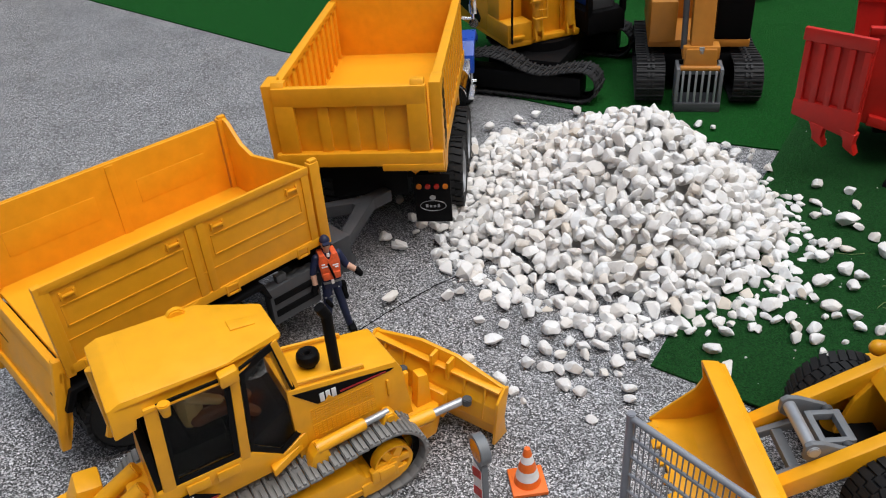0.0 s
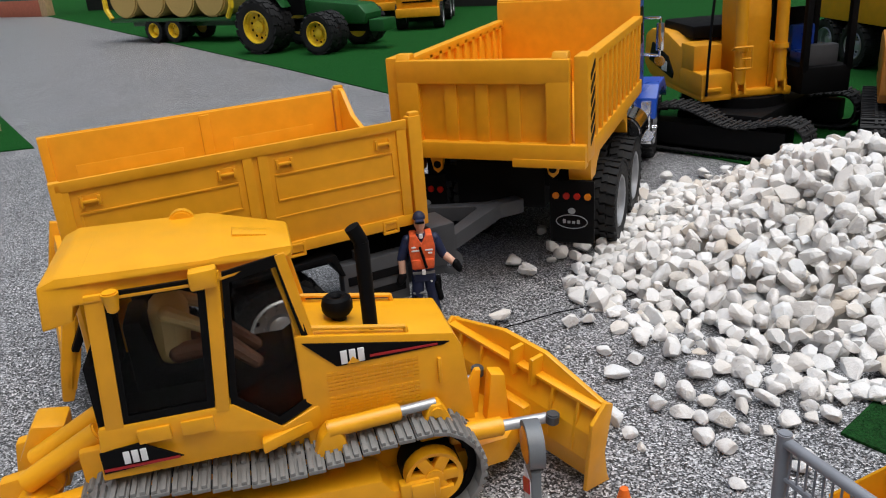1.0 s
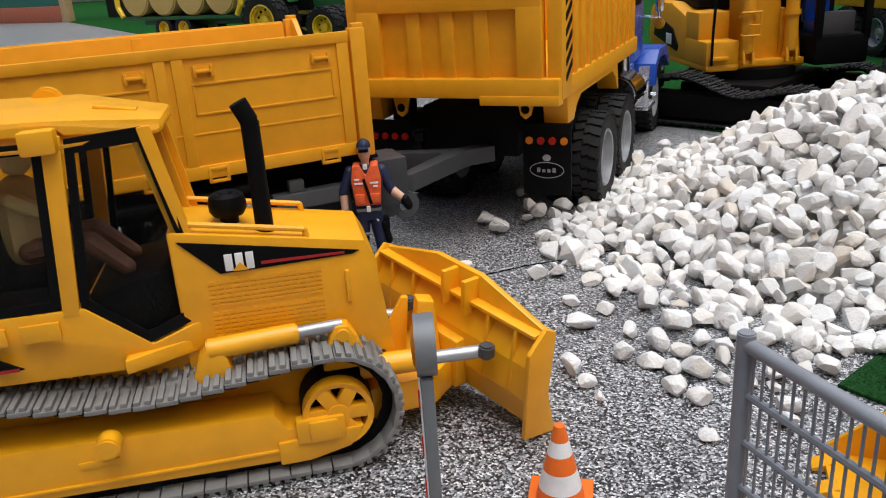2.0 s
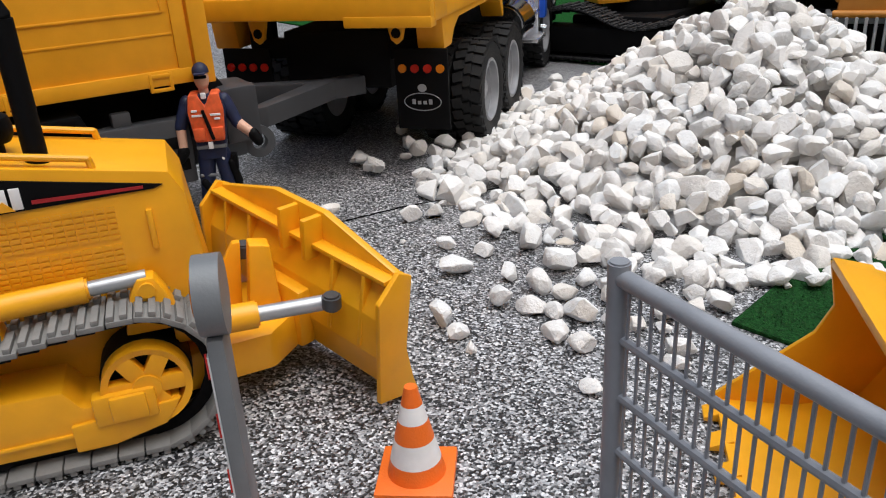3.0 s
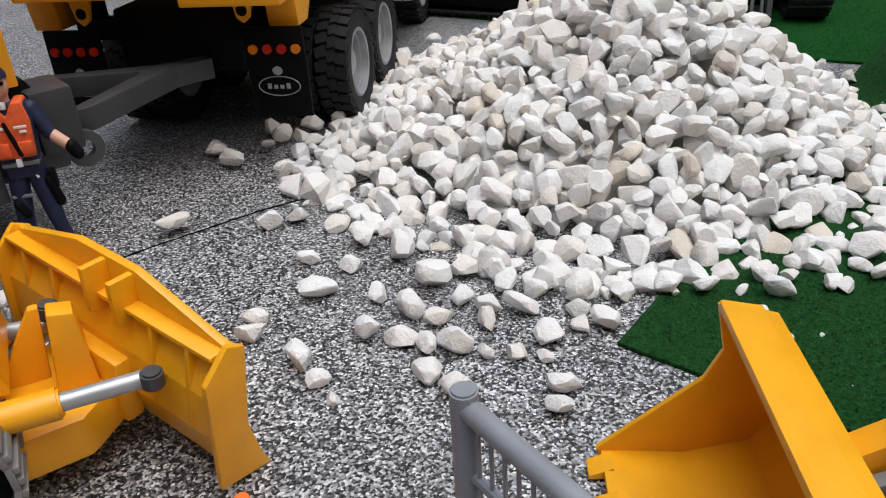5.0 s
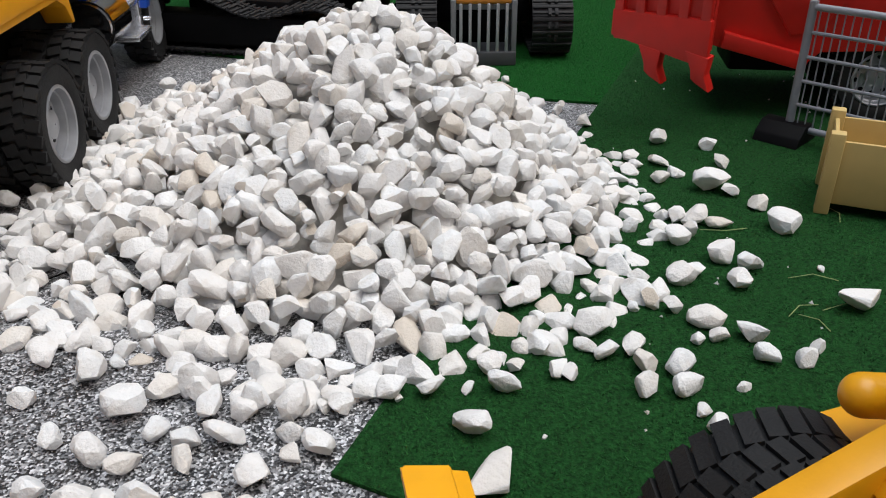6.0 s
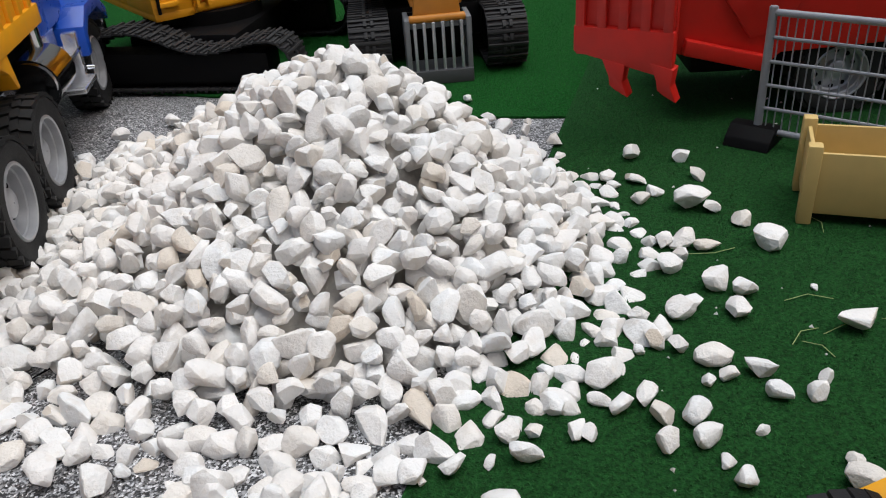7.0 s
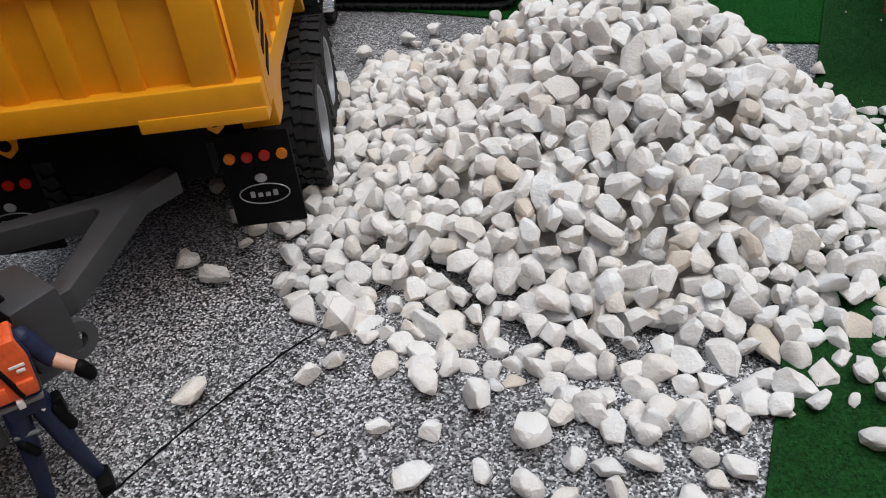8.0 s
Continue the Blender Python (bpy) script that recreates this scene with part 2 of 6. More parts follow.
# the strip's raw edge shows as a ragged dark line
jrng = random.Random(11)
edge = []
for (xa, ya), (xb, yb) in zip(JOINT, JOINT[1:]):
    for k in range(9):
        edge.append((xa + (xb - xa) * k / 9, ya + (yb - ya) * k / 9))
ragged = [(x - jrng.uniform(0.0002, 0.0017), y + jrng.uniform(0.0002, 0.0012)) for x, y in edge]
solo("floor_joint", sheet([(x + jrng.uniform(-0.0004, 0.0008), y) for x, y in edge] + ragged[::-1], 0.0, 0.0044, 0), BLACK, 0, 0, 0, 0, "dark ragged joint between two floor strips", "floor joint", kind="structure")
solo("back_carpet", sheet([(-9, 7.4), (-3.7, 3.93), (-1.16, 2.22), (-0.39, 1.68), (0.1, 1.40), (0.277, 1.299), (0.41, 1.196), (0.56, 1.142), (1.6, 0.75), (9, 3), (9, 9), (-9, 9)], 0.0, 0.003), FELT_BACK, 0, 0, 0, 0, "bright green felt carpet under the parked machines", "carpet", kind="structure")
solo("front_carpet", sheet([(0.284, 0.647), (0.395, 0.581), (2.2, -0.45), (4.0, 2.4), (1.0, 2.04), (0.543, 1.15)], 0.0034, 0.0065), FELT_FRONT, 0, 0, 0, 0, "dark green felt mat partly under the stones", "carpet", kind="structure")
solo("side_carpet", sheet([(-1.19, 1.285), (-1.26, 1.24), (-2.6, 0.95), (-4.4, 1.9), (-3.2, 2.6)], 0.0, 0.003), FELT_BACK, 0, 0, 0, 0, "bright green felt carpet patch on the grey floor", "carpet", kind="structure")


# added unseen walls far off: they block low sky light and close the place
SKY_BLOCK = material("sky_block_wall", (0.34, 0.33, 0.31), 0.8, vary=0.15, scale=3)
for name, x0, x1, y0, y1 in (("sky_block_north", -9, 9, 8.6, 8.9), ("sky_block_south", -9, 9, -6.9, -6.6), ("sky_block_east", 9, 9.3, -6.9, 8.9), ("sky_block_west", -9.3, -9, -6.9, 8.9)):
    solo(name, box(x0, x1, y0, y1, 0.0, 5.2, 0.01), SKY_BLOCK, 0, 0, 0, 0, "added plain grey-brown wall far off, unseen, blocks low sky light", "wall", kind="structure")


# ---- wheels ----
def wheel(parent, x, y, z, r, w, rim_mat=RIM, side=-1, lugs=26, rim=0.6, tyre_mat=TYRE):
    """An axle along y; side says which way the dish shows."""
    hub = new("wheel")
    hub.parent = parent
    hub.matrix_basis = pose(x, y, z)
    h = w / 2
    prof = [(r * rim, -h * 0.8), (r * 0.72, -h), (r * 0.9, -h * 0.98), (r * 0.96, -h * 0.75), (r * 0.96, h * 0.75), (r * 0.9, h * 0.98), (r * 0.72, h), (r * rim, h * 0.8)]
    bm = lathe(prof, 36, caps=False)
    for i in range(lugs):
        a = 2 * math.pi * (i + 0.5) / lugs
        for k, o, u0, u1 in ((-1, 0.0, 0.30, 0.99), (1, 0.5, 0.30, 0.99), (1, 0.0, -0.26, 0.26)):
            turn = Matrix.Rotation(-(a + o * 2 * math.pi / lugs), 4, "Y")
            d = r * math.pi / lugs * 0.74
            box(r * 0.93, r * 1.0, min(k * h * u0, k * h * u1), max(k * h * u0, k * h * u1), -d, d, 0, turn @ Matrix.Rotation(k * 0.22, 4, "X"), bm)
    part("tyre", bm, tyre_mat, hub)
    s = side
    q = [(r * rim * 1.03, -s * h * 0.8), (r * rim * 1.03, s * h * 0.86), (r * rim * 0.98, s * h * 0.93), (r * rim * 0.93, s * h * 0.88), (r * rim * 0.92, s * h * 0.45), (r * rim * 0.87, s * h * 0.40), (r * rim * 0.85, -s * h * 0.1), (r * rim * 0.76, -s * h * 0.2), (r * rim * 0.50, -s * h * 0.05), (r * rim * 0.40, s * h * 0.0), (r * rim * 0.38, s * h * 0.35), (r * rim * 0.30, s * h * 0.45), (r * rim * 0.12, s * h * 0.48), (r * 0.02, s * h * 0.48)]
    bm = lathe(q + [(r * 0.02, -s * h * 0.7), (r * rim * 1.03, -s * h * 0.8)], 32, caps=False)
    for i in range(8):
        a = 2 * math.pi * i / 8
        c = (r * rim * 0.50 * math.cos(a), -s * h * 0.1, r * rim * 0.50 * math.sin(a))
        rod(c, (c[0], s * h * 0.1, c[2]), r * 0.03, seg=8, bm=bm)
    face = part("rim", bm, rim_mat, hub)
    # solid black discs paint the darkness of the rim's open hand holes
    holes = bmesh.new()
    for i in range(10):
        a = 2 * math.pi * (i + 0.5) / 10
        c = (r * rim * 0.68 * math.cos(a), -s * h * 0.22, r * rim * 0.68 * math.sin(a))
        rod(c, (c[0], -s * h * 0.105, c[2]), r * rim * 0.085, seg=12, bm=holes)
    part("painted_vent_hole", holes, BLACK, face)
    return hub


def track(parent, x0, x1, y0, y1, r, z0, mat, shoes, sag=0.0, chain=BLACK, wave=0.0, twin=False):
    """A crawler belt along x: each shoe a plate with two ribs."""
    belt = new("track")
    belt.parent = parent
    length = 2 * (x1 - x0 - 2 * r) + 2 * math.pi * r
    straight = x1 - x0 - 2 * r

    def at(d):
        d %= length
        if d < straight:
            u = d / straight
            return x0 + r + d, z0 + 2 * r - sag * math.sin(math.pi * u) ** 2 + wave * math.sin(2 * math.pi * u) * math.sin(math.pi * u), -wave * 2 * math.pi / straight * math.cos(2 * math.pi * u) * math.sin(math.pi * u)
        d -= straight
        if d < math.pi * r:
            a = d / r
            return x1 - r + r * math.sin(a), z0 + r + r * math.cos(a), a
        d -= math.pi * r
        if d < straight:
            return x1 - r - d, z0, math.pi
        a = (d - straight) / r
        return x0 + r - r * math.sin(a), z0 + r - r * math.cos(a), math.pi + a

    pitch = length / shoes
    plate = box(-pitch * 0.47, pitch * 0.47, y0, y1, -0.0035, -0.001, 0.0004)
    if twin:
        # two narrow grousers with a dark notch between the halves
        yc = (y0 + y1) / 2
        for u in (-0.42, 0.04):
            for a, b in ((y0 + 0.0005, yc - 0.003), (yc + 0.003, y1 - 0.0005)):
                box(pitch * u, pitch * (u + 0.26), a, b, -0.0012, 0.0013, 0.0003, None, plate)
        box(pitch * -0.40, pitch * -0.23, yc - 0.0035, yc + 0.0035, -0.0012, 0.0012, 0.0002, None, plate)
    else:
        box(-pitch * 0.40, -pitch * 0.16, y0 + 0.0005, y1 - 0.0005, -0.001, 0.0018, 0.0004, None, plate)
        box(pitch * 0.10, pitch * 0.26, y0 + 0.0005, y1 - 0.0005, -0.001, 0.0008, 0.0003, None, plate)
        yc = (y0 + y1) / 2
        box(-pitch * 0.1, pitch * 0.42, yc - 0.006, yc - 0.002, -0.001, 0.0022, 0.0003, None, plate)
        box(-pitch * 0.1, pitch * 0.42, yc + 0.002, yc + 0.006, -0.001, 0.0022, 0.0003, None, plate)
    me = bpy.data.meshes.new("shoe")
    plate.to_mesh(me)
    plate.free()
    me.materials.append(mat)
    finish(me)
    for i in range(shoes):
        x, z, a = at(i * pitch)
        ob = new("shoe", me)
        ob.parent = belt
        ob.matrix_basis = Matrix.Translation((x, 0, z)) @ Matrix.Rotation(a, 4, "Y")
    bm = bmesh.new()
    for i in range(shoes):
        x, z, a = at((i + 0.5) * pitch)
        for yy in (y0 + (y1 - y0) * 0.28, y0 + (y1 - y0) * 0.68):
            box(-pitch * 0.5, pitch * 0.5, yy, yy + 0.003, -0.009, -0.0036, 0.0006, Matrix.Translation((x, 0, z)) @ Matrix.Rotation(a, 4, "Y"), bm)
    part("chain", bm, chain, belt)
    return belt


# ---- stone pile ----
HEAP_X, HEAP_Y = 0.317, 1.001
REACH = ((-184, 0.263), (-170, 0.272), (-153, 0.321), (-139, 0.306), (-121, 0.294), (-105, 0.306), (-95, 0.303), (-86, 0.290), (-74, 0.286), (-55, 0.260), (-21, 0.214), (6, 0.184), (39, 0.188), (67, 0.216), (106, 0.259), (130, 0.296), (147, 0.300), (176, 0.263), (190, 0.272))


def mound(x, y):
    """Height of the heap over the plan: a steep cone with a blunt top and an uneven foot."""
    dx, dy = x - HEAP_X, y - HEAP_Y
    a = math.degrees(math.atan2(dy, dx))
    for (a0, r0), (a1, r1) in zip(REACH, REACH[1:]):
        if a0 <= a <= a1:
            reach = r0 + (r1 - r0) * (a - a0) / (a1 - a0)
    d = math.hypot(dx, dy) / (reach + 0.012 * noise.noise((x * 30, y * 30, 7.0)))
    if d >= 1.0:
        return -1.0
    h = 0.1757 * (1 - d ** 0.84) ** 1.175
    # the top is rounded off
    if h > 0.112:
        h = 0.112 + (h - 0.112) * 0.45
    return h + 0.009 * noise.noise((x * 16, y * 16, 3.0)) * (1 - d) - 0.004


def stone_mesh(seed):
    """A broken stone: a ball cut by planes, its edges worn, its faces slightly uneven."""
    rng = random.Random(seed)
    bm = bmesh.new()
    size = Vector((rng.uniform(0.95, 1.30), rng.uniform(0.76, 1.0), rng.uniform(0.58, 0.86)))
    cuts = []
    for _ in range(rng.randint(9, 14)):
        n = Vector((rng.gauss(0, 1), rng.gauss(0, 1), rng.gauss(0, 1))).normalized()
        cuts.append((n, rng.uniform(0.46, 0.80)))
    for _ in range(90):
        p = Vector((rng.gauss(0, 1), rng.gauss(0, 1), rng.gauss(0, 1))).normalized()
        for _ in range(5):
            for n, d in cuts:
                over = p.dot(n) - d
                if over > 0:
                    p -= n * over
        p *= 1.28 * (1.0 + 0.03 * noise.noise(p * 1.7 + Vector((seed, 0, 0))))
        if all((p - v.co).length > 0.16 for v in bm.verts):
            bm.verts.new(p)
    bmesh.ops.convex_hull(bm, input=bm.verts[:])
    bmesh.ops.delete(bm, geom=[v for v in bm.verts if not v.link_faces], context="VERTS")
    bmesh.ops.dissolve_limit(bm, angle_limit=radians(9), verts=bm.verts[:], edges=bm.edges[:])
    bmesh.ops.bevel(bm, geom=bm.edges[:], offset=0.05, segments=1, affect="EDGES", clamp_overlap=True)
    bmesh.ops.triangulate(bm, faces=bm.faces[:])
    for v in bm.verts:
        v.co *= 1.0 + 0.03 * noise.noise(v.co * 5.0)
        v.co = Vector((v.co.x * size.x, v.co.y * size.y, v.co.z * size.z))
    bmesh.ops.recalc_face_normals(bm, faces=bm.faces[:])
    me = bpy.data.meshes.new("stone")
    bm.to_mesh(me)
    bm.free()
    me.materials.append(STONE)
    finish(me, 20)
    return me


STONES = [stone_mesh(100 + i) for i in range(40)]
rng = random.Random(5)


def stone_pose(x, y, z, r, flat=False):
    e = Euler((rng.uniform(-0.35, 0.35), rng.uniform(-0.35, 0.35), rng.uniform(0, 6.28)) if flat else (rng.gauss(0, 0.55), rng.gauss(0, 0.55), rng.uniform(0, 6.28)))
    return Matrix.LocRotScale((x, y, z), e, (r, r, r))


def scatter(inside, gap, tries):
    """Points at least a gap apart, on a grid of cells."""
    cells, pts = {}, []
    for _ in range(tries):
        x, y = rng.uniform(0.0, 0.56), rng.uniform(0.62, 1.32)
        if not inside(x, y):
            continue
        k = (int(x / gap), int(y / gap))
        if any(math.hypot(x - u, y - v) < gap for i in (-1, 0, 1) for j in (-1, 0, 1) for u, v in cells.get((k[0] + i, k[1] + j), ())):
            continue
        cells.setdefault(k, []).append((x, y))
        pts.append((x, y))
    return pts


pile = thing("stone_pile", 0, 0, 0, 0, "heap of broken white marble stones on grey floor", "stone pile")
core = bmesh.new()
grid = {}
N = 60
for i in range(N + 1):
    for j in range(N + 1):
        x, y = 0.0 + 0.56 * i / N, 0.62 + 0.70 * j / N
        grid[i, j] = core.verts.new((x, y, max(mound(x, y) - 0.027, -0.02)))
for i in range(N):
    for j in range(N):
        core.faces.new((grid[i, j], grid[i + 1, j], grid[i + 1, j + 1], grid[i, j + 1]))
part("inner_rubble", core, STONE_CORE, pile)
placed = []
for gap, sink, size in ((0.0123, 0.0, (0.0062, 0.0110)), (0.0122, 0.010, (0.0074, 0.0106))):
    for x, y in scatter(lambda u, v: mound(u, v) > -0.5, gap, 44000):
        if sink and mound(x, y) < 0.016:
            continue
        r = rng.uniform(*size)
        z = max(mound(x, y) - sink, r * 0.55)
        placed.append((x, y, z + rng.uniform(-0.002, 0.003), r, sink))
# the stones on the side where the walk passes are pieces of their own
single = sorted([p for p in placed if p[4] == 0.0], key=lambda p: p[1] + 0.3 * abs(p[0] - 0.3))[:300]
chosen = set(id(p) for p in single)
for p in single:
    ob = new("stone", rng.choice(STONES))
    ob.parent = pile
    ob.matrix_basis = stone_pose(p[0], p[1], p[2], p[3])
verts, faces = [], []
for p in placed:
    if id(p) in chosen:
        continue
    me = rng.choice(STONES)
    m = stone_pose(p[0], p[1], p[2], p[3])
    base = len(verts)
    verts += [m @ v.co for v in me.vertices]
    faces += [[base + i for i in f.vertices] for f in me.polygons]
me = bpy.data.meshes.new("stone_rest")
me.from_pydata([tuple(v) for v in verts], [], faces)
me.materials.append(STONE_HEAP)
finish(me, 20)
rest = new("stone_rest", me)
rest.parent = pile
tagged(rest, "white marble stones heaped together", kind="stuff")


def loose(x, y, r, seed):
    me = STONES[seed % len(STONES)]
    ob = new("stone", me)
    low = 0.0
    m = stone_pose(x, y, 0, r, True)
    low = min((m @ v.co).z for v in me.vertices)
    base = 0.0065 if (x - 0.287) * 0.497 - (y - 0.653) * 0.256 > 0 and (x - 0.287) * 0.498 + (y - 0.653) * 0.867 > 0 else 0.004
    m.translation.z = base - low - 0.0006
    s = Matrix.Diagonal((U, U, U, 1))
    ob.matrix_basis = s @ m
    return tagged(ob, "loose white marble stone lying beside the heap", "stone", "loose stones")


GREY_SIDE = [(-0.009, 0.761, 0.0092), (0.06, 0.765, 0.0074), (0.076, 0.775, 0.0087), (0.106, 0.766, 0.0076), (0.1, 0.72, 0.0071), (0.131, 0.711, 0.0079), (0.118, 0.682, 0.0086), (0.153, 0.681, 0.0077), (0.092, 0.652, 0.0067), (0.095, 0.638, 0.0077), (0.128, 0.618, 0.0087), (0.142, 0.603, 0.0073), (0.152, 0.593, 0.0041), (0.157, 0.645, 0.0078), (0.175, 0.641, 0.0086), (0.188, 0.636, 0.007), (0.193, 0.615, 0.0089), (0.208, 0.603, 0.0084), (0.177, 0.668, 0.009), (0.192, 0.661, 0.0067), (0.181, 0.701, 0.0129), (0.157, 0.731, 0.0106), (0.2, 0.682, 0.0073), (0.215, 0.674, 0.0078)]
GREY_FRONT = [(0.218, 0.66, 0.0067), (0.236, 0.674, 0.0093), (0.203, 0.639, 0.0093), (0.22, 0.634, 0.0043), (0.235, 0.633, 0.0069), (0.249, 0.633, 0.0054), (0.251, 0.649, 0.0086), (0.258, 0.608, 0.0076), (0.257, 0.594, 0.0066), (0.28, 0.664, 0.0089), (0.266, 0.66, 0.0061), (0.265, 0.675, 0.0069), (0.2, 0.717, 0.0071), (0.218, 0.566, 0.0057), (0.303, 0.703, 0.0109), (-0.039, 0.898, 0.008), (-0.016, 0.878, 0.0101), (0.068, 0.722, 0.0022), (-0.069, 0.661, 0.0068), (0.128, 0.764, 0.0075), (0.144, 0.758, 0.0085), (0.077, 0.807, 0.0149), (0.225, 0.698, 0.0081), (0.241, 0.692, 0.008), (-0.033, 0.895, 0.0072), (-0.01, 0.873, 0.0093), (0.037, 0.857, 0.007), (-0.066, 0.662, 0.0059)]
JOINT_SIDE = [(0.506, 1.074, 0.0079), (0.498, 1.137, 0.0045), (0.434, 1.237, 0.0081), (0.456, 1.223, 0.0055), (0.065, 1.187, 0.011), (0.24, 1.3, 0.011), (0.09, 1.24, 0.009), (0.14, 1.27, 0.008), (0.17, 1.29, 0.009), (-0.004, 0.945, 0.008), (0.012, 0.93, 0.009), (-0.03, 1.0, 0.007), (0.028, 0.925, 0.008), (0.005, 0.912, 0.0065), (0.03, 0.955, 0.009)]
CARPET_SIDE = [(0.559, 1.021, 0.008), (0.597, 1.005, 0.0096), (0.593, 0.967, 0.0072), (0.589, 0.885, 0.0078), (0.596, 0.876, 0.0026), (0.591, 0.851, 0.0116), (0.53, 0.812, 0.0104), (0.544, 0.801, 0.0089), (0.528, 0.782, 0.0085), (0.588, 0.75, 0.0122), (0.566, 0.921, 0.0133), (0.578, 0.912, 0.008), (0.533, 0.869, 0.0093), (0.548, 0.86, 0.0069), (0.523, 0.85, 0.0059), (0.548, 0.951, 0.0078), (0.543, 0.977, 0.0076), (0.532, 0.939, 0.0076), (0.479, 0.757, 0.0069), (0.493, 0.743, 0.0081), (0.482, 0.726, 0.0053), (0.494, 0.727, 0.0054), (0.512, 0.726, 0.0081), (0.511, 0.706, 0.0066), (0.531, 0.703, 0.0076), (0.543, 0.713, 0.0046), (0.59, 0.704, 0.0061), (0.49, 0.685, 0.0038)]
CARPET_FRONT = [(0.461, 0.685, 0.0081), (0.463, 0.67, 0.0048), (0.465, 0.655, 0.0077), (0.518, 0.654, 0.0055), (0.518, 0.639, 0.0091), (0.405, 0.704, 0.0057), (0.439, 0.687, 0.0071), (0.462, 0.703, 0.0086), (0.445, 0.707, 0.008), (0.444, 0.722, 0.0076), (0.429, 0.72, 0.0078), (0.428, 0.742, 0.0102), (0.467, 0.766, 0.0066), (0.378, 0.711, 0.0066), (0.394, 0.73, 0.0089), (0.363, 0.714, 0.0072), (0.369, 0.696, 0.0078), (0.495, 0.79, 0.0088), (0.506, 0.798, 0.0072), (0.588, 0.794, 0.0027), (0.383, 0.66, 0.0016), (0.355, 0.633, 0.012), (0.35, 0.668, 0.009)]
for i, (x, y, r) in enumerate(GREY_SIDE + GREY_FRONT + JOINT_SIDE + CARPET_SIDE + CARPET_FRONT):
    loose(x, y, r * 0.92, i * 7 + 3)
# a fringe of small stones along the foot of the heap
for i in range(46):
    k = rng.randrange(len(REACH) - 1)
    f = rng.random()
    a = radians(REACH[k][0] + (REACH[k + 1][0] - REACH[k][0]) * f)
    d = REACH[k][1] + (REACH[k + 1][1] - REACH[k][1]) * f + 0.004 + abs(rng.gauss(0, 0.008))
    x, y = HEAP_X + d * math.cos(a), HEAP_Y + d * math.sin(a)
    if x > 0.06:
        loose(x, y, rng.uniform(0.0025, 0.009), i)


# stone crumbs and carpet fibres
def crumbs(name, count, inside, size, mat, label, z):
    verts, faces = [], []
    while len(faces) < count * 4:
        x, y = rng.uniform(0.28, 0.80), rng.uniform(0.55, 1.30)
        if not inside(x, y):
            continue
        r = rng.uniform(*size)
        a = rng.uniform(0, 6.28)
        b = len(verts)
        verts += [(x + r * math.cos(a + k * 2.1), y + r * math.sin(a + k * 2.1), z) for k in range(3)] + [(x, y, z + r)]
        faces += [(b, b + 1, b + 2), (b, b + 1, b + 3), (b + 1, b + 2, b + 3), (b + 2, b, b + 3)]
    me = bpy.data.meshes.new(name)
    me.from_pydata(verts, [], faces)
    me.materials.append(mat)
    ob = new(name, me)
    ob.scale = (U, U, U)
    return tagged(ob, label, "stone crumbs", kind="stuff")


def on_front(x, y):
    return (x - 0.287) * 0.497 - (y - 0.653) * 0.256 > 0.002 and (x - 0.287) * 0.498 + (y - 0.653) * 0.867 > 0.002


crumbs("stone_crumbs", 70, lambda x, y: on_front(x, y) and mound(x, y) < -0.5, (0.0006, 0.002), STONE_HEAP, "tiny white stone crumbs on the green mat", 0.0066)


def fibres(name, count, inside, mat, z, area, label):
    verts, faces = [], []
    while len(faces) < count:
        x, y = rng.uniform(area[0], area[1]), rng.uniform(area[2], area[3])
        if not inside(x, y) or mound(x, y) > 0.02:
            continue
        a, h, w = rng.uniform(0, 6.28), rng.uniform(0.0006, 0.0022), rng.uniform(0.0003, 0.0006)
        dx, dy = math.cos(a), math.sin(a)
        lean = rng.uniform(0.0005, 0.0028)
        b = len(verts)
        verts += [(x - dy * w, y + dx * w, z), (x + dy * w, y - dx * w, z), (x + dx * lean, y + dy * lean, z + h)]
        faces.append((b, b + 1, b + 2))
    me = bpy.data.meshes.new(name)
    me.from_pydata(verts, [], faces)
    me.materials.append(mat)
    ob = new(name, me)
    ob.scale = (U, U, U)
    return tagged(ob, label, "carpet pile", kind="stuff")


FIBRE_FRONT = material("dark_green_fibre", (0.014, 0.075, 0.016), 0.8, vary=0.3, scale=60, spread=0.6, gloss=0.2)
FIBRE_BACK = material("green_fibre", (0.010, 0.105, 0.014), 0.8, vary=0.3, scale=60, spread=0.6, gloss=0.2)
fibres("felt_fibres", 60000, on_front, FIBRE_FRONT, 0.0062, (0.28, 0.82, 0.42, 1.30), "short dark green felt fibres")
fibres("felt_fibres", 30000, lambda x, y: not on_front(x, y) and y > 1.142 + 0.7 * abs(min(x - 0.56, 0)) and x > 0.2, FIBRE_BACK, 0.0028, (0.2, 0.8, 1.15, 1.75), "short green felt fibres")


def straw_bits():
    bm = bmesh.new()
    for _ in range(9):
        x, y, a = rng.uniform(0.5, 0.66), rng.uniform(0.66, 0.86), rng.uniform(0, 6.28)
        n = rng.uniform(0.008, 0.018)
        pipe([(x, y, 0.0072), (x + n * math.cos(a), y + n * math.sin(a), 0.0085), (x + 2 * n * math.cos(a + 0.3), y + 2 * n * math.sin(a + 0.3), 0.0072)], 0.0003, 5, bm)
    me = bpy.data.meshes.new("grass_stalks")
    bm.to_mesh(me)
    bm.free()
    me.materials.append(material("dry_stalk", (0.25, 0.32, 0.12), 0.7))
    ob = new("grass_stalks", me)
    ob.scale = (U, U, U)
    tagged(ob, "thin dry grass stalks lying on the mat", "grass stalks", kind="stuff")


straw_bits()


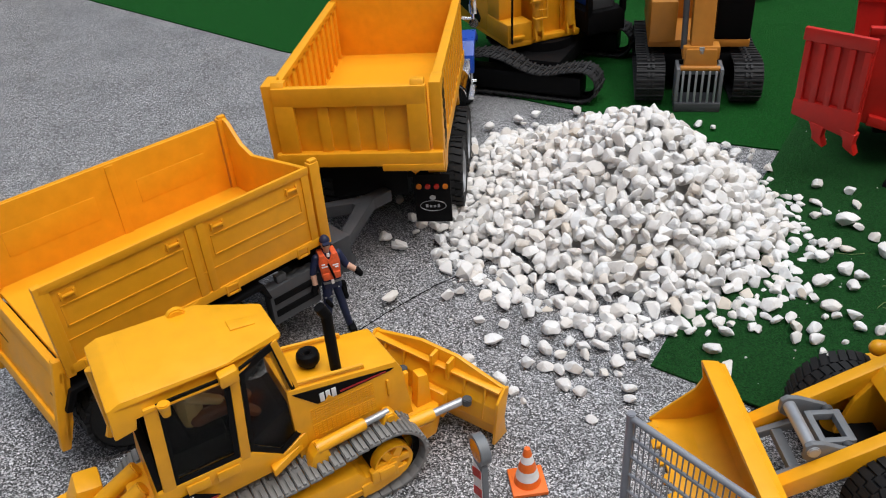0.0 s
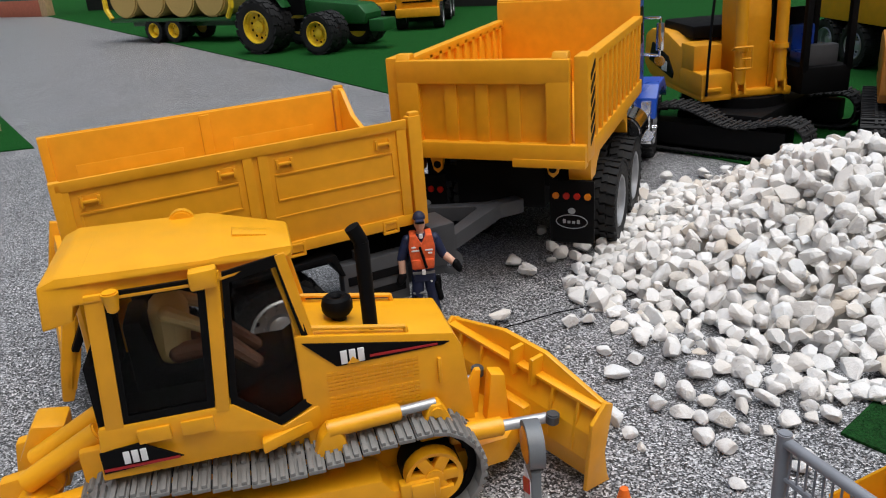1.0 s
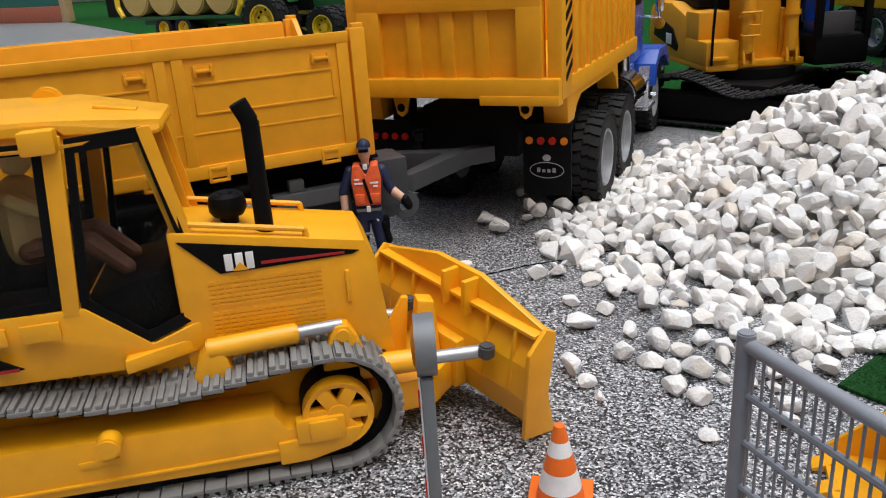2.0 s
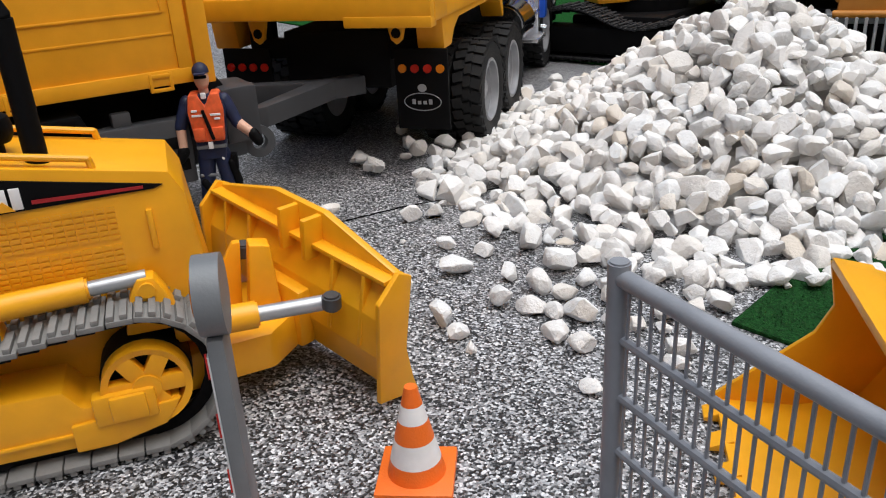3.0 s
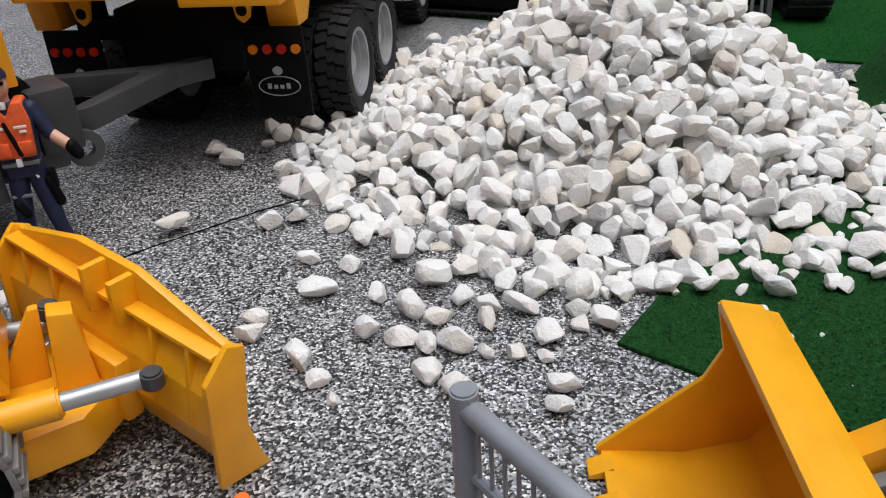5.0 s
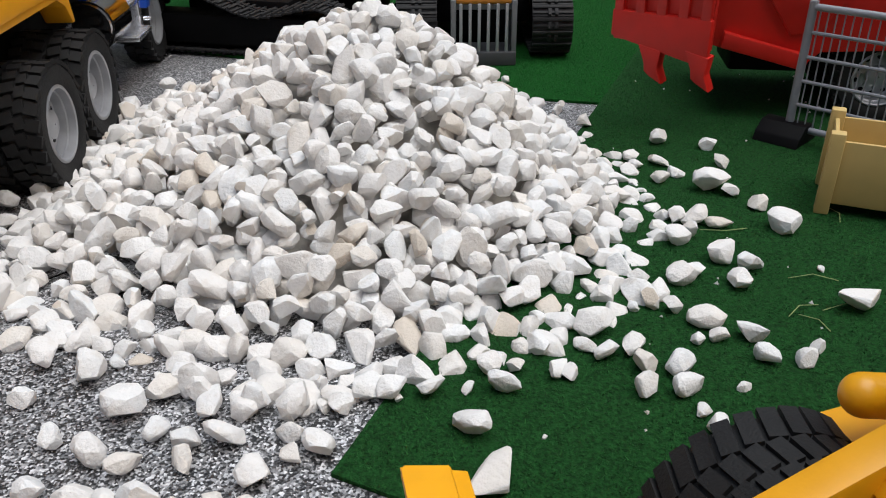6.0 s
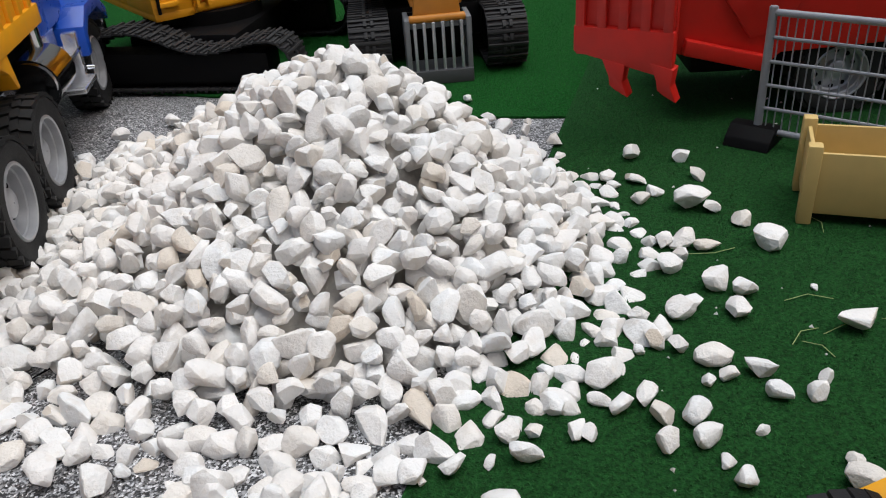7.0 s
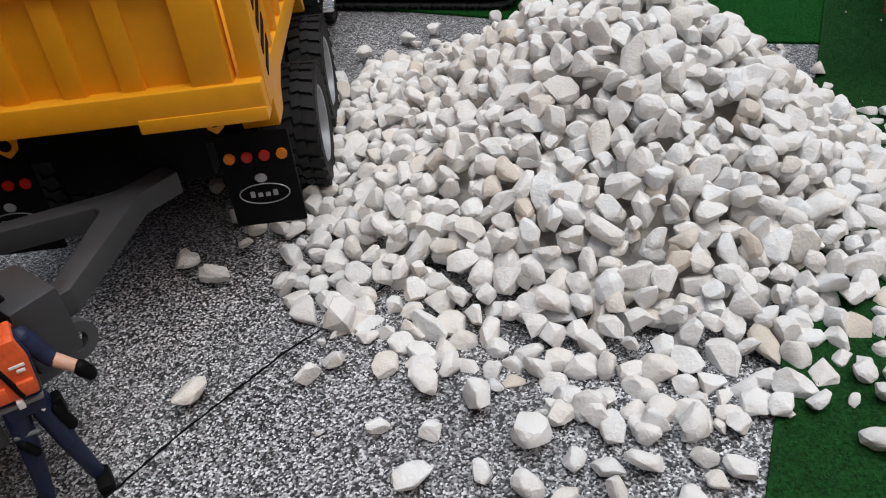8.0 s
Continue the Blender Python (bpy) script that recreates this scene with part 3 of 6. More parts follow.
# ---- bulldozer ----
def bars(parent, name, x0, x1, y, z0, z1, mat, n, gap=0.25):
    """Lettering that stays plain: upright bars."""
    bm = bmesh.new()
    w = (x1 - x0) / n
    for i in range(n):
        box(x0 + i * w, x0 + (i + 1 - gap) * w, y - 0.0004, y + 0.0004, z0, z1, 0.0002, None, bm)
    return part(name, bm, mat, parent)


def bulldozer():
    dz = thing("bulldozer", -0.0597, 0.4734, 0.004, 36, "yellow plastic toy bulldozer with grey tracks and angled blade", "toy bulldozer")
    Y = DOZER_YELLOW
    for s in (-1, 1):
        y0, y1 = (-0.057, -0.019) if s < 0 else (0.019, 0.057)
        track(dz, -0.135, 0.1165, y0, y1, 0.0345, 0.002, TRACK_GREY, 52, 0.010, BLACK, 0.0, True)
        bm = prism([(-0.115, 0.014), (0.062, 0.011), (0.088, 0.0165), (0.0955, 0.027), (0.056, 0.0305), (0.05, 0.040), (-0.11, 0.044)], "y", y0 * 0.92 if s < 0 else y0 + 0.006, y1 - 0.006 if s < 0 else y1 * 0.92, 0.002)
        part("track_frame", bm, Y, dz)
        hub = part("idler_wheel", lathe([(0.0158, -0.005), (0.0188, -0.006), (0.0188, 0.006), (0.0158, 0.005), (0.0158, -0.005)], 30, caps=False), Y, dz)
        part("hub_cap", lathe([(0.001, -0.006), (0.006, -0.006), (0.0065, 0.0), (0.006, 0.006), (0.001, 0.006)], 20), Y, hub)
        hub.matrix_basis = pose(0.083, s * 0.048, 0.0345)
        part("idler_drum", lathe([(0.002, -0.008), (0.0195, -0.008), (0.0195, 0.008), (0.002, 0.008)], 28, Matrix.Translation((0.083, s * 0.036, 0.0345))), BLACK, dz)
        for k in range(6):
            a = 2 * math.pi * k / 6
            spoke = part("spoke", box(0.005, 0.0168, -0.003, 0.003, -0.0038, 0.0038, 0.0008, Matrix.Rotation(a, 4, "Y")), Y, hub)
            spoke.location = (0, s * 0.002, 0)
        yo = s * 0.0525
        part("frame_ledge", box(-0.11, 0.072, yo - 0.0012, yo + 0.0012, 0.0175, 0.0195, 0.0006), Y, dz)
        part("frame_step", prism([(0.050, 0.0105), (0.066, 0.0105), (0.088, 0.0155), (0.0955, 0.0265), (0.050, 0.0235)], "y", yo - 0.002, yo + 0.002, 0.0008), Y, dz)
        part("oblong_plate", box(-0.048, -0.028, yo - 0.0009, yo + 0.0012, 0.0275, 0.0315, 0.0008), Y, dz)
        part("carrier_roller", rod((-0.030, yo - 0.012, 0.043), (-0.030, yo + s * 0.001, 0.043), 0.006, bevel=0.001), Y, dz)
        part("guard_box", box(0.067, 0.082, yo + s * 0.002 - 0.003, yo + s * 0.002 + 0.003, 0.0225, 0.0345, 0.0012), Y, dz)
        part("guard_plate", box(0.060, 0.086, s * 0.052 - 0.004, s * 0.052 + 0.004, 0.021, 0.0355, 0.002), Y, dz)
        for k in range(5):
            rr = part("roller", lathe([(0.002, -0.012), (0.0095, -0.012), (0.0095, 0.012), (0.002, 0.012)], 18), BLACK, dz)
            rr.matrix_basis = pose(-0.09 + 0.036 * k, s * 0.038, 0.0165)
    # lower hull and engine hood
    part("hull", box(-0.125, 0.105, -0.024, 0.024, 0.018, 0.085, 0.004), Y, dz)
    hood = part("engine_hood", prism([(0.010, 0.06), (0.119, 0.055), (0.113, 0.111), (0.108, 0.121), (0.012, 0.1375), (0.010, 0.1375)], "y", -0.028, 0.028, 0.0035), Y, dz)
    for s in (-1, 1):
        grille = bmesh.new()
        for i in range(2):
            for k in range(14):
                for q in range(6):
                    x, z = 0.026 + 0.0042 * k, 0.078 + 0.0170 * i + 0.0025 * q
                    box(x, x + 0.0032, s * 0.028 - 0.0007, s * 0.028 + 0.0007, z, z + 0.0016, 0, None, grille)
        part("grille", grille, Y, hood)
        part("hood_handle", box(0.096, 0.0985, s * 0.029 - 0.0015, s * 0.029 + 0.0015, 0.088, 0.106, 0.0007), Y, hood)
        panel = part("name_panel", prism([(0.014, 0.1325), (0.105, 0.1160), (0.101, 0.1145), (0.042, 0.1130), (0.033, 0.1130)], "y", s * 0.0282 - 0.0006, s * 0.0282 + 0.0006, 0.0002), BLACK, hood, "black name panel with red line")
        part("red_line", prism([(0.054, 0.1172), (0.097, 0.1166), (0.097, 0.1154), (0.054, 0.1156)], "y", s * 0.029 - 0.0004, s * 0.029 + 0.0004, 0), MAROON, panel)
        bars(panel, "letter", 0.036, 0.052, s * 0.0292, 0.1142, 0.1232, WHITE, 3)
        part("emblem", prism([(0.0395, 0.1140), (0.0475, 0.1140), (0.0435, 0.1185)], "y", s * 0.0298 - 0.0003, s * 0.0298 + 0.0003, 0), Y, panel)
        rail = pipe([(0.014, s * 0.0245, 0.135), (0.015, s * 0.0245, 0.1410), (0.078, s * 0.0245, 0.1300), (0.079, s * 0.0245, 0.124)], 0.0016)
        part("hand_rail", rail, Y, hood)
        # lift cylinder beside the hood
        cyl = part("lift_cylinder", rod((0.021, s * 0.039, 0.0765), (0.068, s * 0.0372, 0.0778), 0.0056, bevel=0.001), Y, dz)
        part("piston_rod", rod((0.064, s * 0.0372, 0.0777), (0.091, s * 0.0362, 0.0785), 0.0033), SILVER, cyl)
        part("cylinder_bracket", prism([(0.010, 0.056), (0.034, 0.056), (0.031, 0.072), (0.027, 0.078), (0.021, 0.078), (0.016, 0.072)], "y", s * 0.037 - 0.007, s * 0.037 + 0.007, 0.0015), Y, dz)
        lug = prism([(0.078, 0.054), (0.104, 0.054), (0.098, 0.072), (0.094, 0.0795), (0.087, 0.0795), (0.083, 0.072)], "y", s * 0.0358 - 0.0055, s * 0.0358 + 0.0055, 0.002)
        rod((0.0905, s * 0.0358 - 0.007, 0.0745), (0.0905, s * 0.0358 + 0.007, 0.0745), 0.0034, bm=lug)
        part("lift_lug", lug, Y, dz)
    # stack and cleaner bowl
    part("exhaust_pipe", pipe([(0.058, -0.016, 0.126), (0.0580, -0.016, 0.187), (0.0535, -0.016, 0.197)], 0.0047, 16), BLACK, dz)
    bowl = lathe([(0.001, 0), (0.008, 0), (0.008, 0.005), (0.013, 0.006), (0.0158, 0.009), (0.0162, 0.013), (0.0145, 0.017), (0.0105, 0.0188), (0.0065, 0.0182), (0.0042, 0.0165), (0.0036, 0.0125), (0.001, 0.0125)], 24, Matrix.Translation((0.040, -0.003, 0.131)) @ Matrix.Rotation(radians(90), 4, "X") @ Matrix.Diagonal((0.62, 0.95, 0.62, 1)))
    part("air_cleaner", bowl, BLACK, dz)
    # cab
    cab = new("cab")
    cab.parent = dz
    hw = 0.048

    def cab_part(name, bm, mat, parent, label="", nose=0.44):
        """A part of the cab, drawn in towards the nose in front of the door post."""
        for v in bm.verts:
            v.co.y *= 1.0 - nose * min(max((v.co.x + 0.030) / 0.045, 0.0), 1.15)
        return part(name, bm, mat, parent, label)

    cab_part("cab_base", prism([(-0.108, 0.078), (-0.004, 0.070), (0.034, 0.076), (0.034, 0.092), (-0.004, 0.083), (-0.030, 0.112), (-0.104, 0.112)], "y", -hw, hw, 0.002), Y, cab)
    for s in (-1, 1):
        yy = s * hw
        for a, b, w in (((-0.100, 0.110), (-0.094, 0.192), 0.010), ((-0.040, 0.108), (-0.032, 0.194), 0.008), ((0.024, 0.094), (0.006, 0.192), 0.006)):
            bm = prism([(a[0], a[1]), (a[0] + w, a[1]), (b[0] + w, b[1]), (b[0], b[1])], "y", yy - 0.003 if s > 0 else yy, yy if s > 0 else yy + 0.003, 0.001)
            cab_part("pillar", bm, Y, cab)
        trim = [[(-0.091, 0.112), (-0.040, 0.112), (-0.032, 0.192), (-0.085, 0.192)], [(-0.031, 0.112), (-0.006, 0.084), (0.027, 0.092), (0.008, 0.192), (-0.023, 0.192)]]
        for poly in trim:
            bm = bmesh.new()
            n = len(poly)
            c = (sum(p[0] for p in poly) / n, sum(p[1] for p in poly) / n)
            inner = [(c[0] + (p[0] - c[0]) * 0.84, c[1] + (p[1] - c[1]) * 0.88) for p in poly]
            for i in range(n):
                j = (i + 1) % n
                prism([poly[i], poly[j], inner[j], inner[i]], "y", yy - s * 0.0028, yy - s * 0.0008, 0, None, bm)
            frame_part = cab_part("window_frame", bm, BLACK, cab)
            cab_part("pane", prism(inner, "y", yy - s * 0.0022, yy - s * 0.0014, 0), GLASS, frame_part)
        cab_part("side_vent", box(-0.084, -0.066, yy - 0.001, yy + 0.001, 0.098, 0.107, 0.0005), Y, cab)
        cab_part("side_vent", box(-0.060, -0.042, yy - 0.001, yy + 0.001, 0.098, 0.107, 0.0005), Y, cab)
        panel = cab_part("name_panel", prism([(-0.106, 0.083), (-0.106, 0.097), (-0.084, 0.099), (-0.062, 0.085)], "y", yy - 0.0007, yy + 0.0007, 0.0002), BLACK, cab, "black name panel with red line")
        cab_part("red_line", box(-0.1055, -0.064, yy - 0.001, yy + 0.001, 0.0845, 0.0862, 0), MAROON, panel)
        bars(panel, "letter", -0.094, -0.080, yy + s * 0.0009, 0.0875, 0.0955, WHITE, 3)
        cab_part("step", box(-0.018, 0.02, yy - 0.004, yy + 0.006, 0.072, 0.080, 0.002), Y, cab)
    cab_part("windscreen_frame", prism([(0.020, 0.096), (0.026, 0.096), (0.008, 0.19), (0.002, 0.19)], "y", -hw + 0.004, -hw + 0.010, 0.0008), Y, cab)
    cab_part("windscreen_frame", prism([(0.020, 0.096), (0.026, 0.096), (0.008, 0.19), (0.002, 0.19)], "y", hw - 0.010, hw - 0.004, 0.0008), Y, cab)
    cab_part("seat", prism([(-0.085, 0.11), (-0.04, 0.11), (-0.04, 0.122), (-0.068, 0.124), (-0.074, 0.16), (-0.085, 0.16)], "y", -0.018, 0.018, 0.004), BLACK, cab)
    cab_part("cab_floor", box(-0.100, -0.031, -0.040, 0.040, 0.1115, 0.1145, 0.0005), BLACK, cab)
    cab_part("dashboard", prism([(-0.030, 0.1125), (-0.004, 0.0835), (0.030, 0.092), (0.024, 0.122), (0.014, 0.126), (0.004, 0.118)], "y", -0.0385, 0.0385, 0.001), BLACK, cab)
    cab_part("rear_wall", box(-0.104, -0.098, -hw + 0.003, hw - 0.003, 0.11, 0.15, 0.001), BLACK, cab)
    roof = prism([(-0.117, 0.176), (-0.101, 0.179), (-0.099, 0.188), (-0.030, 0.188), (0.015, 0.187), (0.018, 0.189), (0.017, 0.194), (-0.022, 0.200), (-0.030, 0.201), (-0.106, 0.203), (-0.116, 0.199)], "y", -0.049, 0.046, 0.003)
    for v in roof.verts:
        if v.co.z > 0.196:
            v.co.y *= 0.90
    roof_part = cab_part("roof", roof, Y, cab, "", 0.52)
    cab_part("roof_seam", box(-0.0945, -0.0933, -0.0430, 0.0400, 0.1990, 0.2028, 0.0006), Y, roof_part)
    cab_part("roof_hatch", box(-0.010, 0.010, -0.008, 0.008, -0.0004, 0.0011, 0.0008, Matrix.Translation((-0.006, 0.0, 0.1976)) @ Matrix.Rotation(radians(10.4), 4, "Y")), Y, roof_part)
    cab_part("roof_lug", rod((-0.046, 0.034, 0.1985), (-0.046, 0.041, 0.1985), 0.0080, seg=24, bevel=0.0012), Y, roof_part)
    cab_part("roof_lug", box(-0.040, -0.025, -0.0535, -0.044, 0.187, 0.198, 0.002), Y, roof_part)
    cab_part("roof_lamp", rod((-0.080, -0.0505, 0.182), (-0.080, -0.0505, 0.194), 0.0030, 0.0048, bevel=0.001), Y, roof_part)
    cab_part("rear_ladder", pipe([(-0.118, 0.045, 0.175), (-0.118, 0.045, 0.115), (-0.122, 0.045, 0.105)], 0.004, 8), Y, roof_part)
    # blade with its frame
    blade = new("blade")
    blade.parent = dz
    blade.matrix_basis = pose(0.1573, 0.0063, 0.0065, 0, 0, 27) @ Matrix.Rotation(radians(6.0), 4, "X")
    curve = [(0.010, 0.002), (-0.002, 0.010), (-0.007, 0.028), (-0.006, 0.048), (0.004, 0.070), (0.007, 0.070), (-0.002, 0.048), (-0.003, 0.028), (0.002, 0.012), (0.013, 0.002)]
    part("mouldboard", prism(curve, "y", -0.072, 0.072, 0.0006), Y, blade)
    part("blade_crest", prism([(-0.069, 0.064), (-0.069, 0.070), (-0.02, 0.083), (0.02, 0.083), (0.069, 0.070), (0.069, 0.064)], "x", 0.003, 0.007, 0.0008), Y, blade)
    part("top_flange", box(-0.004, 0.006, -0.070, 0.070, 0.066, 0.0685, 0.0007), Y, blade)
    for s in (-1, 1):
        part("end_plate", prism([(-0.010, 0.006), (0.016, 0.001), (0.012, 0.010), (0.007, 0.03), (0.010, 0.068), (0.002, 0.072), (-0.010, 0.06)], "y", s * 0.072 - 0.0015, s * 0.072 + 0.0015, 0.0008), Y, blade)
        for k in (0.034, 0.056):
            part("blade_rib", prism([(-0.008, 0.03), (-0.004, 0.03), (0.003, 0.068), (-0.004, 0.066)], "y", s * k - 0.0012, s * k + 0.0012, 0.0005), Y, blade)
        part("rod_eye", rod((-0.0115, -0.006 + s * 0.036, 0.0455), (-0.0115, -0.006 + s * 0.036, 0.0535), 0.0046, seg=14, bevel=0.001), DARK_GREY, blade)
        part("pivot_lug", box(-0.008, 0.004, -0.008 + s * 0.009 - 0.0018, -0.008 + s * 0.009 + 0.0018, 0.060, 0.0815, 0.001), Y, blade)
    part("rear_web", box(-0.013, -0.004, -0.018, 0.018, 0.012, 0.044, 0.002), Y, blade)
    part("push_frame", prism([(0.095, -0.036), (0.14, -0.03), (0.155, -0.012), (0.155, 0.02), (0.14, 0.036), (0.095, 0.036)], "z", 0.016, 0.036, 0.004), Y, dz)
    part("tilt_tower", prism([(0.132, 0.034), (0.149, 0.034), (0.147, 0.071), (0.137, 0.073)], "y", -0.008, 0.004, 0.0015), Y, dz)
    part("tower_brace", prism([(0.108, 0.034), (0.13, 0.034), (0.134, 0.07), (0.130, 0.070)], "y", 0.006, 0.011, 0.001), Y, dz)
    for s, end in ((-1, (0.1655, -0.0363, 0.0495)), (1, (0.1335, 0.0280, 0.0495))):
        start = Vector((0.098, s * 0.034, 0.050))
        end = Vector(end)
        cyl = part("angle_cylinder", rod(start, start.lerp(end, 0.55), 0.0065, bevel=0.001), Y, dz)
        part("piston_rod", rod(start.lerp(end, 0.5), end, 0.0038), SILVER, cyl)
    # ripper
    rip = new("ripper")
    rip.parent = dz
    part("ripper_beam", rod((-0.158, -0.048, 0.046), (-0.158, 0.048, 0.046), 0.012, seg=20, bevel=0.002), Y, rip)
    part("ripper_column", prism([(-0.168, 0.034), (-0.146, 0.034), (-0.140, 0.080), (-0.160, 0.083), (-0.172, 0.060)], "y", 0.020, 0.046, 0.003), Y, rip)
    for y in (-0.040, 0.0, 0.044):
        part("shank", prism([(-0.178, 0.062), (-0.148, 0.066), (-0.142, 0.052), (-0.160, 0.036), (-0.174, 0.012), (-0.186, 0.008), (-0.182, 0.040)], "y", y - 0.005, y + 0.005, 0.002), Y, rip)
    for s in (-1, 1):
        part("ripper_arm", prism([(-0.165, 0.040), (-0.112, 0.046), (-0.112, 0.064), (-0.165, 0.056)], "y", s * 0.028 - 0.006, s * 0.028 + 0.006, 0.002), Y, rip)
        part("ripper_cylinder", rod((-0.112, s * 0.012, 0.090), (-0.160, s * 0.012, 0.064), 0.007, bevel=0.001), Y, rip)
    return dz


bulldozer()


# ---- tipper truck ----
def tipper():
    tk = thing("dump_truck", -0.046, 0.862, 0.0, 0.0, "toy dump truck with yellow tipper body and blue cab", "toy truck")
    W = 0.099
    body = new("tipper_body")
    body.parent = tk
    z0, z1, L = 0.148, 0.236, 0.355
    part("floor_plate", box(-W + 0.004, W - 0.004, 0.006, L, z0 - 0.004, z0 + 0.004, 0.001), YELLOW, body)
    for s in (-1, 1):
        part("side_wall", box(s * W - 0.0025 * s - 0.0025, s * W - 0.0025 * s + 0.0025, 0.004, L, z0 - 0.002, z1, 0.001), YELLOW, body)
        part("top_rail", box(s * (W - 0.003) - 0.006, s * (W - 0.003) + 0.006, 0.004, L, z1 - 0.008, z1 + 0.002, 0.0018), YELLOW, body)
        part("bottom_rail", box(s * (W - 0.002) - 0.006, s * (W - 0.002) + 0.006, 0.004, L, z0 - 0.012, z0 + 0.006, 0.0018), YELLOW, body)
        for i in range(11):
            y = 0.05 + (L - 0.07) * i / 10
            part("rib", box(s * W - 0.0034, s * W + 0.0034, y - 0.0045, y + 0.0045, z0, z1 - 0.004, 0.0012), YELLOW, body)
            part("inner_rib", box(s * (W - 0.009), s * (W - 0.004), y - 0.0045, y + 0.0045, z0 + 0.004, z1 - 0.002, 0.0012), YELLOW, body)
        post = part("corner_post", box(s * W - 0.009, s * W + 0.005, -0.004, 0.03, z0 - 0.011, z1 + 0.006, 0.002), YELLOW, body)
        for k in range(6):
            zz = z0 + 0.004 + k * 0.013
            part("warning_stripe", prism([(0.008, zz), (0.008, zz + 0.006), (0.028, zz + 0.018), (0.028, zz + 0.012)], "x", s * (W + 0.005), s * (W + 0.0056), 0), BLACK, post)
        part("mudguard", prism([(0.022, 0.140), (0.026, 0.110), (0.048, 0.110), (0.058, 0.122), (0.075, 0.130), (0.22, 0.130), (0.236, 0.122), (0.246, 0.106), (0.252, 0.106), (0.244, 0.140)], "x", s * (W - 0.002) - 0.020, s * (W - 0.002) + 0.004, 0.0018), YELLOW, body)
    part("front_wall", box(-W, W, L - 0.006, L, z0, 0.262, 0.002), YELLOW, body)
    part("cab_shield", prism([(L - 0.003, 0.258), (L + 0.055, 0.285), (L + 0.055, 0.290), (L - 0.003, 0.264)], "x", -W, W, 0.001), YELLOW, body)
    # tailgate with sunk fields
    gate = new("tailgate")
    gate.parent = body
    part("gate_plate", box(-W + 0.006, W - 0.012, -0.002, 0.004, z0 - 0.004, z1 + 0.002, 0.001), YELLOW, gate)
    part("gate_frame", box(-W + 0.004, W - 0.012, -0.009, 0.001, z1 - 0.020, z1 + 0.004, 0.002), YELLOW, gate)
    part("gate_frame", box(-W - 0.002, W + 0.004, -0.012, 0.004, z0 - 0.009, z0 + 0.009, 0.002), YELLOW, gate)
    part("gate_step", box(0.028, W + 0.004, -0.013, 0.002, z0 - 0.015, z0 - 0.006, 0.0015), YELLOW, gate)
    for a, b in ((-W + 0.004, -W + 0.028), (W - 0.036, W - 0.012)):
        part("gate_frame", box(a, b, -0.009, 0.001, z0 + 0.004, z1 - 0.016, 0.002), YELLOW, gate)
    for i in range(1, 4):
        x = -W + 0.028 + (2 * W - 0.064) * i / 4
        part("gate_rib", box(x - 0.007, x + 0.007, -0.0055, 0.001, z0 + 0.006, z1 - 0.018, 0.0018), YELLOW, gate)
    for x in (-W + 0.012, W - 0.022):
        part("gate_hinge", prism([(-0.008, z1 + 0.002), (0.008, z1 + 0.002), (0.006, z1 + 0.010), (-0.004, z1 + 0.010)], "x", x - 0.008, x + 0.008, 0.0015), YELLOW, gate)
    # chassis
    part("chassis", box(-0.05, 0.05, 0.03, 0.50, 0.075, 0.125, 0.003), BLACK, tk)
    part("rear_crossbar", box(-0.085, 0.085, 0.032, 0.042, 0.100, 0.118, 0.002), BLACK, tk)
    for s in (-1, 1):
        eye = part("tow_eye", prism([(s * 0.052, 0.15), (s * 0.076, 0.15), (s * 0.069, 0.120), (s * 0.064, 0.116), (s * 0.059, 0.120)], "y", 0.011, 0.016, 0.001), YELLOW, tk)
        # no opening is cut: a solid black disc paints the eye's dark inside
        part("painted_eye_hole", rod((s * 0.064, 0.0106, 0.1255), (s * 0.064, 0.0164, 0.1255), 0.0042, seg=16), BLACK, eye)
        part("leg", box(s * 0.075 - 0.012, s * 0.075 + 0.012, 0.036, 0.046, 0.104, 0.14, 0.001), BLACK, tk)
        x0, x1 = (0.0585, 0.1055) if s > 0 else (-0.1055, -0.0585)
        flap = part("mud_flap", box(x0, x1, 0.017, 0.020, 0.043, 0.112, 0.0008), BLACK, tk)
        for k in range(4):
            lamp = part("tail_lamp", rod((x0 + 0.007 + 0.0112 * k, 0.0175, 0.0955), (x0 + 0.007 + 0.0112 * k, 0.0145, 0.0955), 0.0036, bevel=0.0006), AMBER if k in (0, 3) and s > 0 else RED_LENS, flap)
        xc = (x0 + x1) / 2
        ring = bmesh.new()
        for k in range(28):
            a, b = 2 * math.pi * k / 28, 2 * math.pi * (k + 1) / 28
            rod((xc + 0.0165 * math.cos(a), 0.0165, 0.0672 + 0.0075 * math.sin(a)), (xc + 0.0165 * math.cos(b), 0.0165, 0.0672 + 0.0075 * math.sin(b)), 0.00042, seg=6, bm=ring)
        t = bmesh.new()
        bmesh.ops.create_uvsphere(t, u_segments=10, v_segments=8, radius=0.0042)
        merge(ring, t, Matrix.Translation((xc, 0.0168, 0.0790)) @ Matrix.Diagonal((1.0, 0.15, 0.8, 1)))
        part("oval_emblem", ring, SILVER, flap)
        bm = bmesh.new()
        for k in range(4):
            box(xc - 0.0095 + 0.005 * k, xc - 0.0064 + 0.005 * k, 0.0162, 0.017, 0.0650, 0.0680 + (0.0014 if k in (0, 3) else 0), 0.0003, None, bm)
        part("emblem_bars", bm, SILVER, flap)
